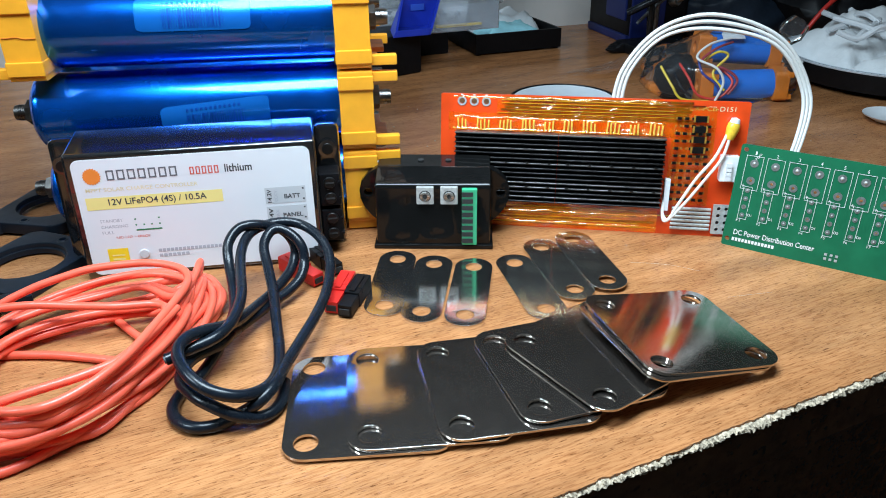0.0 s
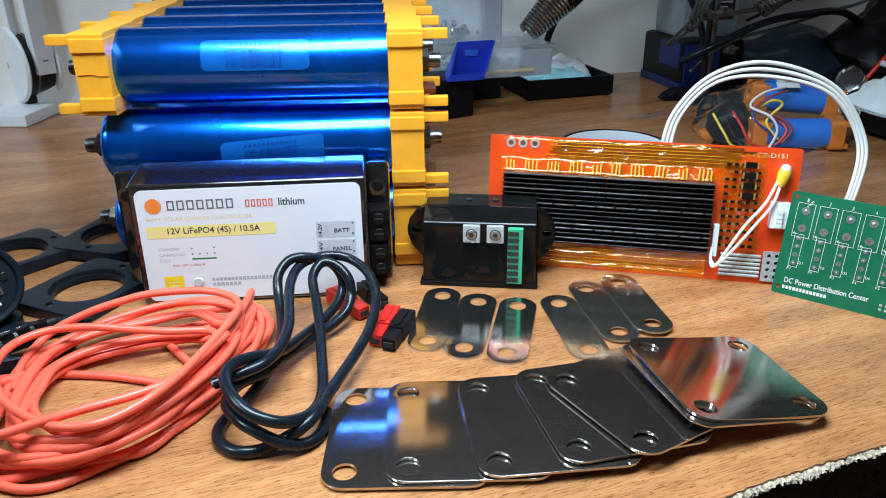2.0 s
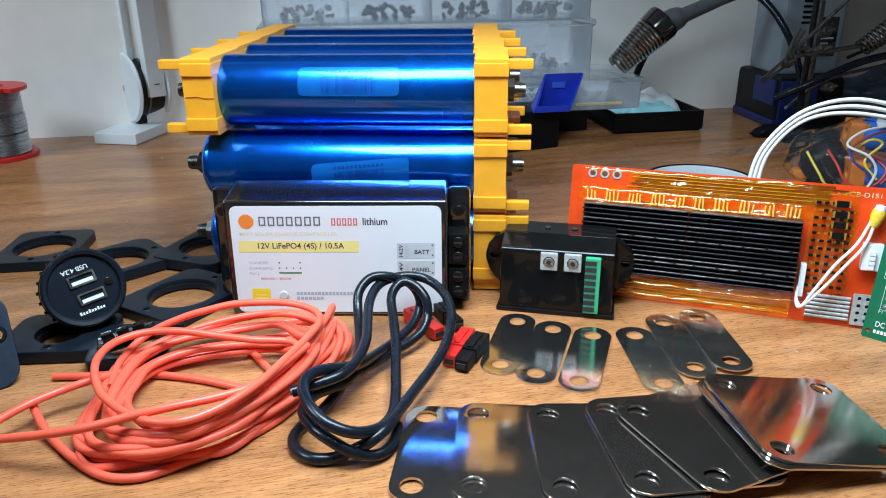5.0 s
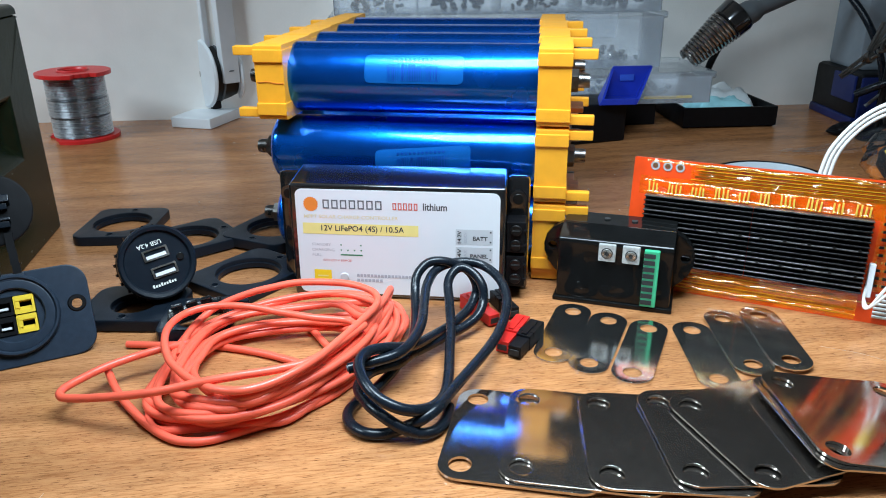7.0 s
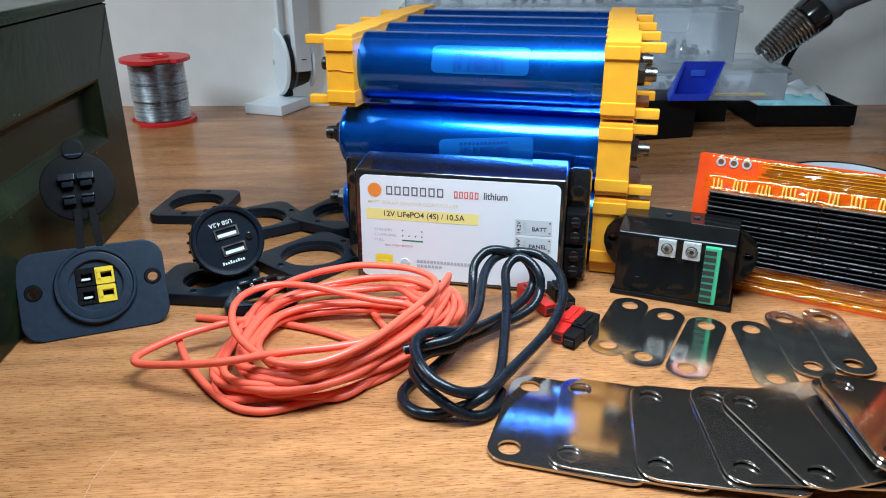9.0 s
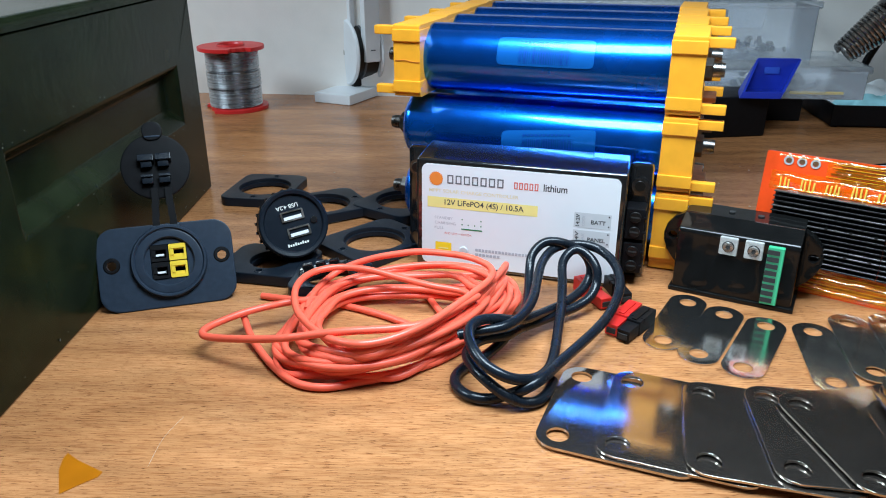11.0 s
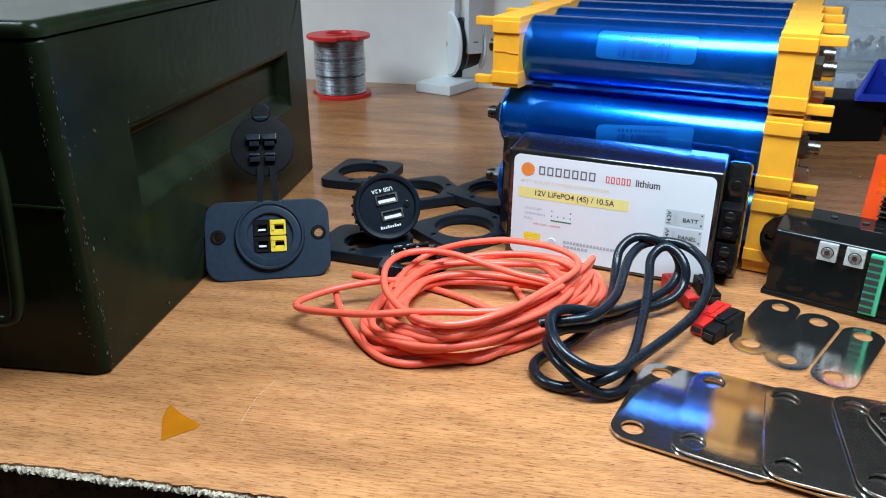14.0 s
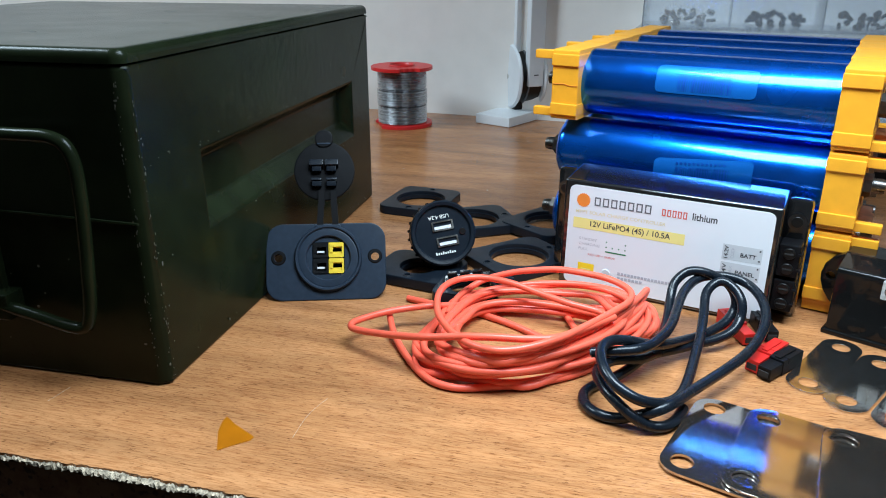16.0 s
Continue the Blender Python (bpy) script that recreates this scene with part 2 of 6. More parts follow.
WHITE_P = mat("white_plastic", (0.72, 0.74, 0.76), 0.42, vary=0.03, bump=0.05, bump_scale=500)
BEAD = mat("yellow_bead", (0.85, 0.55, 0.05), 0.3, vary=0.15, scale=400)
GREEN_C = mat("green_terminal_plastic", (0.04, 0.42, 0.20), 0.4, vary=0.08)
OLIVE = mat("olive_drab_enamel", (0.0088, 0.0128, 0.0056), 0.25, vary=0.18, scale=60, bump=0.14, bump_scale=160, stain=0.4, stain_scale=11, coat=0.0, spec=0.12)
OLIVE_CHIP = mat("bare_paint_chip", (0.075, 0.075, 0.06), 0.6, vary=0.4, scale=800)
YEL_C = mat("yellow_nylon_housing", (0.74, 0.52, 0.035), 0.4, vary=0.05)
WIRE_G = mat("solder_wire", (0.46, 0.47, 0.49), 0.27, metal=1.0, vary=0.10, scale=8, stretch=(1, 1, 90), bump=0.05, bump_scale=10)
RED_F = mat("red_flange_plastic", (0.66, 0.02, 0.02), 0.4, vary=0.06)
CLEAR = sheet_mat("clear_polypropylene", (0.97, 0.98, 0.99), 0.0, 0.15, 0.1, 60.0, 0.17, (0.78, 0.83, 0.90), ior=1.35)
BIN_B = mat("royal_blue_bin_plastic", (0.010, 0.035, 0.42), 0.4, vary=0.08)
CYAN = mat("pale_cyan_cloth", (0.33, 0.66, 0.72), 0.9, vary=0.1, bump=0.6, bump_scale=220)
WHITE_C = mat("white_cloth", (0.75, 0.77, 0.78), 0.9, vary=0.08, bump=0.6, bump_scale=220)
GREY_P = mat("grey_handle_plastic", (0.10, 0.11, 0.12), 0.45, vary=0.1)
GREY_E = mat("grey_blue_equipment_plastic", (0.20, 0.23, 0.26), 0.45, vary=0.08)
NAVY = mat("navy_plastic", (0.004, 0.013, 0.095), 0.45, vary=0.1)
CELL_B = mat("light_blue_cell_wrap", (0.015, 0.16, 0.62), 0.35, vary=0.08)
FILM = sheet_mat("clear_plastic_film", (0.98, 0.985, 0.99), 0.0, 0.06, 0.5, 60.0, 0.02, ior=1.3)
ENAMEL = mat("white_enamel", (0.70, 0.76, 0.82), 0.2, vary=0.03)
DARK_PANE = mat("added_dark_pane", (0.012, 0.010, 0.009), 0.08, vary=0.1, scale=3)
WIRES = {"red": mat("red_wire", (0.60, 0.03, 0.02), 0.4), "yellow": mat("yellow_wire", (0.80, 0.58, 0.04), 0.4),
         "maroon": mat("maroon_wire", (0.30, 0.03, 0.04), 0.4), "navy": mat("navy_wire", (0.02, 0.03, 0.22), 0.4), "white": WHITE_W,
         "black": BLACK_R}


# ---- mesh helpers ----
def bm_box(sx, sy, sz, x=0.0, y=0.0, z=0.0, bevel=0.0, seg=2, bm=None, rot=None):
    """A box centred at x, y, with its base at z."""
    tmp = bmesh.new()
    bmesh.ops.create_cube(tmp, size=1)
    bmesh.ops.scale(tmp, vec=(sx, sy, sz), verts=tmp.verts)
    if bevel:
        bmesh.ops.bevel(tmp, geom=tmp.edges[:], offset=bevel, segments=seg, affect="EDGES", profile=0.5)
    if rot is not None:
        bmesh.ops.transform(tmp, matrix=rot, verts=tmp.verts)
    bmesh.ops.translate(tmp, vec=(x, y, z + sz / 2), verts=tmp.verts)
    return join(bm, tmp)


def join(bm, tmp):
    if bm is None:
        return tmp
    me = bpy.data.meshes.new("tmp")
    tmp.to_mesh(me)
    tmp.free()
    bm.from_mesh(me)
    bpy.data.meshes.remove(me)
    return bm


def bm_cyl(r, h, m=None, r2=None, seg=32, bevel=0.0, bm=None):
    """A cylinder or cone along local z, centred, then moved by m."""
    tmp = bmesh.new()
    bmesh.ops.create_cone(tmp, cap_ends=True, segments=seg, radius1=r, radius2=r if r2 is None else r2, depth=h)
    if bevel:
        rims = [e for e in tmp.edges if abs(e.verts[0].co.z - e.verts[1].co.z) < 1e-9]
        bmesh.ops.bevel(tmp, geom=rims, offset=bevel, segments=3, affect="EDGES", profile=0.5)
    if m is not None:
        bmesh.ops.transform(tmp, matrix=m, verts=tmp.verts)
    return join(bm, tmp)


def bm_lathe(profile, m=None, seg=40, bm=None):
    """Revolve (radius, height) pairs round z."""
    tmp = bmesh.new()
    rings = []
    for r, z in profile:
        rings.append([tmp.verts.new((r * math.cos(2 * math.pi * i / seg), r * math.sin(2 * math.pi * i / seg), z)) for i in range(seg)])
    for a, b in zip(rings, rings[1:]):
        for i in range(seg):
            tmp.faces.new((a[i], a[(i + 1) % seg], b[(i + 1) % seg], b[i]))
    bmesh.ops.remove_doubles(tmp, verts=tmp.verts, dist=1e-7)
    bmesh.ops.recalc_face_normals(tmp, faces=tmp.faces)
    if m is not None:
        bmesh.ops.transform(tmp, matrix=m, verts=tmp.verts)
    return join(bm, tmp)


def rounded(w, h, r, n=6, x=0.0, y=0.0):
    """Outline of a rounded rectangle centred at x, y."""
    pts = []
    for cx, cy, a0 in ((w / 2 - r, h / 2 - r, 0), (-w / 2 + r, h / 2 - r, 90), (-w / 2 + r, -h / 2 + r, 180), (w / 2 - r, -h / 2 + r, 270)):
        for i in range(n + 1):
            a = radians(a0 + 90 * i / n)
            pts.append((x + cx + r * math.cos(a), y + cy + r * math.sin(a)))
    return pts


def circle(r, x=0.0, y=0.0, n=24):
    return [(x + r * math.cos(2 * math.pi * i / n), y + r * math.sin(2 * math.pi * i / n)) for i in range(n)]


def bm_slab(outline, holes, t, bevel=0.0, m=None, bm=None, bow=None):
    """A plate in local xy from z 0 to t with holes right through it."""
    tmp = bmesh.new()
    edges = []
    for loop in (outline, *holes):
        vs = [tmp.verts.new((px, py, 0)) for px, py in loop]
        edges += [tmp.edges.new((vs[i], vs[(i + 1) % len(vs)])) for i in range(len(vs))]
    bmesh.ops.triangle_fill(tmp, use_beauty=True, use_dissolve=False, edges=edges)
    top = bmesh.ops.extrude_face_region(tmp, geom=tmp.faces[:])
    bmesh.ops.translate(tmp, vec=(0, 0, t), verts=[v for v in top["geom"] if isinstance(v, bmesh.types.BMVert)])
    bmesh.ops.recalc_face_normals(tmp, faces=tmp.faces)
    if bevel:
        rim = [e for e in tmp.edges if len(e.link_faces) == 2 and e.calc_face_angle(0) > 1.2]
        bmesh.ops.bevel(tmp, geom=rim, offset=bevel, segments=2, affect="EDGES", profile=0.5)
    if bow:
        for v in tmp.verts:
            v.co.z += bow(v.co.x, v.co.y)
    if m is not None:
        bmesh.ops.transform(tmp, matrix=m, verts=tmp.verts)
    return join(bm, tmp)


def glide(points, per=8, closed=False):
    """A smooth line through the points (Catmull-Rom)."""
    p = [Vector(q) for q in points]
    n = len(p)
    out = []
    for i in range(n if closed else n - 1):
        a, b, c, d = (p[(i + k) % n] if closed else p[min(max(i + k, 0), n - 1)] for k in (-1, 0, 1, 2))
        for j in range(per):
            t = j / per
            out.append(0.5 * (2 * b + (c - a) * t + (2 * a - 5 * b + 4 * c - d) * t * t + (3 * b - a - 3 * c + d) * t ** 3))
    if not closed:
        out.append(p[-1])
    return out


def bm_tube(line, r, seg=10, bm=None, cap=True):
    """A round tube swept along a line."""
    tmp = bmesh.new()
    line = [Vector(q) for q in line]
    up, rings = Vector((0.1, 0.2, 1)).normalized(), []
    for i, q in enumerate(line):
        t = (line[min(i + 1, len(line) - 1)] - line[max(i - 1, 0)]).normalized()
        side = up - t * up.dot(t)
        if side.length < 1e-4:
            side = t.orthogonal()
        up = side.normalized()
        other = t.cross(up)
        rr = r(i / (len(line) - 1)) if callable(r) else r
        rings.append([tmp.verts.new(q + rr * (math.cos(2 * math.pi * k / seg) * up + math.sin(2 * math.pi * k / seg) * other)) for k in range(seg)])
    for a, b in zip(rings, rings[1:]):
        for k in range(seg):
            tmp.faces.new((a[k], a[(k + 1) % seg], b[(k + 1) % seg], b[k]))
    if cap:
        tmp.faces.new(rings[0][::-1])
        tmp.faces.new(rings[-1])
    bmesh.ops.recalc_face_normals(tmp, faces=tmp.faces)
    return join(bm, tmp)


def mesh_of(name, bm, material, smooth=40):
    """Smooth shading up to that angle, with large faces kept flat."""
    me = bpy.data.meshes.new(name)
    normals = []
    if smooth and len(bm.faces) < 4000:
        bm.normal_update()
        limit = math.cos(radians(smooth))
        size = {f: f.calc_area() for f in bm.faces}
        for f in bm.faces:
            for lp in f.loops:
                n = Vector((0, 0, 0))
                for g in lp.vert.link_faces:
                    if g.normal.dot(f.normal) > limit:
                        n += g.normal * size[g]
                normals.append(n.normalized() if n.length > 1e-15 else f.normal.copy())
    bm.to_mesh(me)
    bm.free()
    me.materials.append(material)
    if smooth:
        me.shade_smooth()
        if normals:
            me.normals_split_custom_set(normals)
        else:
            me.set_sharp_from_angle(angle=radians(smooth))
    return me


def part(name, bm, material, parent=None, label="", m=None, smooth=40):
    """ONE mesh object, under a thing or a part."""
    ob = new(name, mesh_of(name, bm, material, smooth) if isinstance(bm, bmesh.types.BMesh) else bm)
    ob.parent = parent
    if material in (AMBER, AMBER_L, FILM, CLEAR):
        ob.visible_shadow = False
    if m is not None:
        ob.matrix_basis = m
    return tagged(ob, label)


def thing(name, m, label, category, group="", kind=""):
    return tagged(placed(new(name), m), label, category, group, kind)


def placed(ob, m):
    ob.matrix_basis = m
    return ob


def lettering(name, words, width, height, material, parent, m, label="", bold=0.0):
    """Letters of Blender's own font, fitted to width x height, lower left corner at the origin of m."""
    cu = bpy.data.curves.new(name, "FONT")
    cu.body, cu.offset = words, bold
    tmp = new(name, cu)
    me = bpy.data.meshes.new_from_object(tmp.evaluated_get(bpy.context.evaluated_depsgraph_get()))
    bpy.data.objects.remove(tmp)
    xs, ys = [v.co.x for v in me.vertices], [v.co.y for v in me.vertices]
    sx, sy = width / (max(xs) - min(xs)), height / (max(ys) - min(ys))
    x0, y0 = min(xs), min(ys)
    for v in me.vertices:
        v.co = ((v.co.x - x0) * sx, (v.co.y - y0) * sy, 0)
    me.materials.clear()
    me.materials.append(material)
    return part(name, me, material, parent, label, m)


def bars(name, rects, material, parent, m, label="", t=0.00005):
    """Flat printed bars: (x, y, width, height) from the lower left."""
    bm = bmesh.new()
    for x, y, w, h in rects:
        bm_box(w, h, t, x + w / 2, y + h / 2, 0, bm=bm)
    return part(name, bm, material, parent, label, m, smooth=0)




# ---- the room ----
def structure(name, bm, material, label, m=None, smooth=0):
    return tagged(part(name, bm, material, None, "", m, smooth), label, name.split("_")[0], kind="structure")


DESK_TURN = 22.8
WALL_TURN = 18.2
wall_m = pose(-0.16, 0.79, -0.74, 0, 0, WALL_TURN)
WIN = (-0.75, 1.35, 1.10, 2.15)   # unseen window added to darken plate reflections: left, right, sill and head
wx, wz, ww, wh = (WIN[0] + WIN[1]) / 2, (WIN[2] + WIN[3]) / 2, WIN[1] - WIN[0], WIN[3] - WIN[2]
structure("wall_back", bm_slab([(-2.1, 0), (2.1, 0), (2.1, 2.6), (-2.1, 2.6)], [[(wx - ww / 2, wz - wh / 2), (wx + ww / 2, wz - wh / 2), (wx + ww / 2, wz + wh / 2), (wx - ww / 2, wz + wh / 2)]], 0.1, m=pose(0, 0.1, 0, 90)), WALL, "plain grey painted wall behind the desk", wall_m)
win = tagged(placed(new("added_window_1"), wall_m), "unseen dark window added above the desk to darken reflections", "window", kind="structure")
part("window_frame", bm_slab(rounded(ww, wh, 0.001, 1, wx, wz), [rounded(ww - 0.05, wh - 0.05, 0.001, 1, wx, wz)], 0.03, m=pose(0, 0.095, 0, 90)), GREY_P, win, smooth=0)
part("pane", bm_box(ww - 0.05, 0.006, wh - 0.05, wx, 0.075, wz - wh / 2 + 0.025), DARK_PANE, win, "dark pane added for the nickel plates to reflect", smooth=0)
structure("wall_left", bm_box(0.1, 3.4, 2.6, -2.15, -1.7, 0), WALL, "plain grey painted side wall", wall_m)
structure("wall_right", bm_box(0.1, 3.4, 2.6, 2.15, -1.7, 0), WALL, "plain grey painted side wall", wall_m)
structure("wall_front", bm_box(4.4, 0.1, 2.6, 0, -3.45, 0), WALL, "plain grey painted wall", wall_m)
structure("floor", bm_box(4.4, 3.6, 0.1, 0, -1.7, -0.1), FLOOR, "dark floor under the desk", wall_m)
structure("ceiling", bm_box(4.4, 3.6, 0.1, 0, -1.7, 2.6), CEIL, "white painted ceiling", wall_m)

# ---- desk ----
DESK_M = pose(-0.0285, 0.031, 0, 0, 0, DESK_TURN)
desk = thing("desk", DESK_M, "worn oak-brown laminate desk with a chipped front edge", "desk")


def desk_top():
    bm = bmesh.new()
    random.seed(3)
    front = []
    x = -1.1
    while x < 1.1:
        chip = 0.0006 + 0.0022 * max(0, noise.noise((x * 30, 0.3, 0))) + 0.0012 * random.random()
        if noise.noise((x * 9, 5.1, 0)) < -0.25:
            chip *= 0.4
        front.append((x, chip))
        x += 0.0022 if abs(x) < 0.42 else 0.05
    outline = front + [(1.1, 0.002), (1.1, 0.677), (-1.1, 0.854)]
    return bm_slab(outline, [], 0.0014, m=pose(0, 0, -0.0014), bm=bm)


part("tabletop", desk_top(), WOOD, desk, smooth=0)


def raw_edge():
    """Crumbling particle board where the edge band has worn away."""
    bm = bmesh.new()
    random.seed(5)
    prev = None
    n = 1300
    for i in range(n + 1):
        x = -0.5 + i / n
        ring = []
        for k, (y, z) in enumerate(((0.004, -0.0016), (0.0012, -0.0012), (-0.0002, -0.0020), (-0.0005, -0.0032), (0.0012, -0.0046), (0.004, -0.0048))):
            j = 0.0007 if 0 < k < 5 else 0
            y -= 0.0011 * noise.noise((x * 45, 0.4, 2)) + 0.0006 * noise.noise((x * 190, 0.4, 7)) if 0 < k < 5 else 0
            z *= 0.78 + 0.35 * noise.noise((x * 70, k * 0.4, 3))
            ring.append(bm.verts.new((x + random.uniform(-0.4, 0.4) / n, y + random.uniform(-j, j), z + random.uniform(-j, j) * 0.8)))
        if prev:
            for a in range(len(ring) - 1):
                bm.faces.new((prev[a], prev[a + 1], ring[a + 1], ring[a]))
        prev = ring
    bmesh.ops.recalc_face_normals(bm, faces=bm.faces)
    return bm


part("raw_edge", raw_edge(), CHIP, desk, "chipped pale particle board edge", smooth=0)
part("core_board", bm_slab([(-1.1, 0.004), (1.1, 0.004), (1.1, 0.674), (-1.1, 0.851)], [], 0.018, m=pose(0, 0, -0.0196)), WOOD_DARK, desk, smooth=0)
part("front_band", bm_box(2.2, 0.003, 0.022, 0, 0.0022, -0.0264, bevel=0.0008), WOOD_DARK, desk, "dark brown edge band with shade put into its colour")
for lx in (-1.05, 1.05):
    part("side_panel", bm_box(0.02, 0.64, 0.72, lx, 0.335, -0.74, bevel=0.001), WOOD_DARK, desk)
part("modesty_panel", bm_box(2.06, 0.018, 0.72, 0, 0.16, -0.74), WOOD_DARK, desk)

# ---- battery pack ----
PITCH_Z, PITCH_Y, CELL_R = 0.0465, 0.0555, 0.0216
PACK_M = pose(-0.0115, 0.2925, 0, 0, 0, 5.0)
pack = thing("battery_pack", PACK_M, "stack of glossy blue cylindrical cells in amber plastic holders", "battery pack")


def holder_mesh(left, low):
    """One cell holder: a square frame with a bolt opening, and raised rims."""
    w = 0.0180 if left else 0.019
    bm = bmesh.new()
    h = PITCH_Z - 0.0014
    extra = 0.005 if low else 0.0
    m = pose(0, 0, 0) @ pose(0, 0, 0, 90, 0, 90)
    bm_slab(rounded(PITCH_Y - 0.0004, h, 0.0015, 2), [circle(0.012, n=20)], w, m=m, bm=bm)
    for s in (-1, 1):
        bm_box(w + 0.0010, PITCH_Y - 0.0005, 0.0075, w / 2, -0.00135, s * (h / 2 - 0.0066) - 0.00375, bevel=0.0006, bm=bm)
    if extra:
        bm_box(w, PITCH_Y - 0.004, extra + 0.002, w / 2, 0, -h / 2 - extra, bevel=0.0005, bm=bm)
    return mesh_of("cell_holder", bm, YELLOW)


def cell_mesh():
    r = CELL_R
    prof = [(0.0, 0.0), (r - 0.004, 0.0), (r - 0.0032, 0.0012), (r - 0.0018, 0.0014), (r - 0.0004, 0.003), (r, 0.006), (r, 0.180), (r - 0.0018, 0.1845), (r - 0.0035, 0.185), (0.0, 0.185)]
    return mesh_of("cell", bm_lathe(prof, seg=64), BLUE, 50)


def bolt_mesh(long):
    bm = bmesh.new()
    bm_cyl(0.0084, 0.0016, pose(0, 0, 0.0007), seg=24, bm=bm)
    bm_cyl(0.0090, 0.0013, pose(0, 0, 0.0024), seg=24, bm=bm)
    bm_cyl(0.0070, 0.0048, pose(0, 0, 0.0054), seg=6, bevel=0.0004, bm=bm)
    bm_cyl(0.0042, long, pose(0, 0, 0.003 + long / 2), seg=14, bm=bm)
    for k in range(4):
        bm_cyl(0.0046, 0.0007, pose(0, 0, 0.0085 + 0.0013 * k), seg=14, bm=bm)
    return mesh_of("terminal_bolt", bm, DULL)


HOLD = {(s, low): holder_mesh(s, low) for s in (0, 1) for low in (0, 1)}
TAB = mesh_of("locking_tab", bm_box(0.0145, 0.006, 0.0055, 0, 0, -0.00275, bevel=0.0007), YELLOW)


def holder(left, low, tabs, m):
    ob = part("cell_holder", HOLD[(left, low)], YELLOW, pack, m=m)
    for s in (-1, 1) if tabs else ():
        part("locking_tab", TAB, YELLOW, ob, m=pose(-0.0065 if left else 0.026, -PITCH_Y / 2 + 0.0045, s * 0.0187))



CELLM, BOLT = cell_mesh(), bolt_mesh(0.0115)
random.seed(11)
for row in range(4):
    for layer in range(3):
        cz = 0.0285 + PITCH_Z * layer
        cy = 0.0015 + PITCH_Y * (row + 0.5) - 0.004
        cx = -0.0022 * row
        cell = part("cell", CELLM, BLUE, pack, m=pose(-0.1885 + cx, cy, cz, 0, 90, 0) @ pose(0, 0, 0, 0, 0, random.uniform(0, 360)))
        part("terminal_bolt", BOLT, STEEL, cell, "steel bolt, washer and nut", m=pose(0, 0, 0.185))
        part("terminal_bolt", BOLT, STEEL, cell, "steel bolt, washer and nut", m=pose(0, 0, 0, 180))
        holder(0, 1 if layer == 0 else 0, row == 0 or layer == 2, pose(-0.019 + cx, cy, cz))
        if layer == 2:
            holder(1, 0, True, pose(-0.1895 + cx, cy, cz))

crack = [(-0.1885, -0.0002, 0.1228), (-0.1850, -0.0002, 0.1229), (-0.1815, -0.0002, 0.1232), (-0.1790, -0.0002, 0.1226), (-0.1760, -0.0002, 0.1222), (-0.1718, -0.0002, 0.1223)]
part("crack_line", bm_tube(glide([(x, y - 0.0023, z - 0.001) for x, y, z in crack], 4), 0.00028, 6), YELLOW_D, pack, "hairline crack in the amber holder")


def sticker(tilt):
    """A curved barcode sticker wrapped on the cell's front."""
    def wrap(bm):
        for v in bm.verts:
            a, rr = (v.co.y + (v.co.x - 0.03) * tilt) / CELL_R, CELL_R + 0.0003 + v.co.z
            v.co = Vector((v.co.x, -rr * math.cos(a), rr * math.sin(a)))
        return bm

    def strip(x0, x1, y0, y1, lift, r=0.0):
        bm = bmesh.new()
        n = 24 if r else 8
        for i in range(n):
            a, b = y0 + (y1 - y0) * i / n, y0 + (y1 - y0) * (i + 1) / n
            ia, ib = [r - math.sqrt(max(0.0, r * r - max(0.0, r - min(q - y0, y1 - q)) ** 2)) for q in (a, b)]
            vs = [bm.verts.new(q) for q in ((x0 + ia, a, lift), (x1 - ia, a, lift), (x1 - ib, b, lift), (x0 + ib, b, lift))]
            bm.faces.new(vs)
        bmesh.ops.remove_doubles(bm, verts=bm.verts, dist=1e-6)
        return bm

    return wrap, strip


for cz, x0, tilt, a0 in ((0.1215, -0.123, 0.0, 0.0085), (0.075, -0.1185, 0.08, -0.0015)):
    wrap, strip = sticker(tilt)
    at = pose(x0, PITCH_Y / 2 - 0.0025, cz) @ pose(0, 0, 0, 0, 0, 0)
    part("barcode_sticker", wrap(strip(0, 0.060, a0 - 0.0085, a0 + 0.009, 0, 0.0032)), STICK, pack, "sky-blue tinted barcode sticker", at)
    bm = bmesh.new()
    x = 0.014
    random.seed(2)
    while x < 0.046:
        w = random.choice((0.0003, 0.0005, 0.0009))
        join(bm, strip(x, x + w, a0 - 0.0070, a0 + 0.0035, 0.00015))
        x += w + random.choice((0.0004, 0.0006, 0.001))
    for k in range(12):
        join(bm, strip(0.014 + k * 0.0026, 0.0152 + k * 0.0026, a0 + 0.0052, a0 + 0.0066, 0.00015))
    tagged(part("barcode", wrap(bm), STICK_INK, pack, "", at, smooth=0), kind="stuff")
for k, cz in enumerate((0.075 + 0.0225, 0.0285 + 0.0225)):
    part("copper_tab", bm_box(0.012, 0.022, 0.003, 0.002, PITCH_Y * 0.5, cz + (0.006 if k == 0 else 0.001), bevel=0.0005), COPPER, pack)
    part("copper_tab", bm_box(0.010, 0.022, 0.003, 0.001, PITCH_Y * 1.6, cz - 0.012, bevel=0.0005), COPPER, pack)

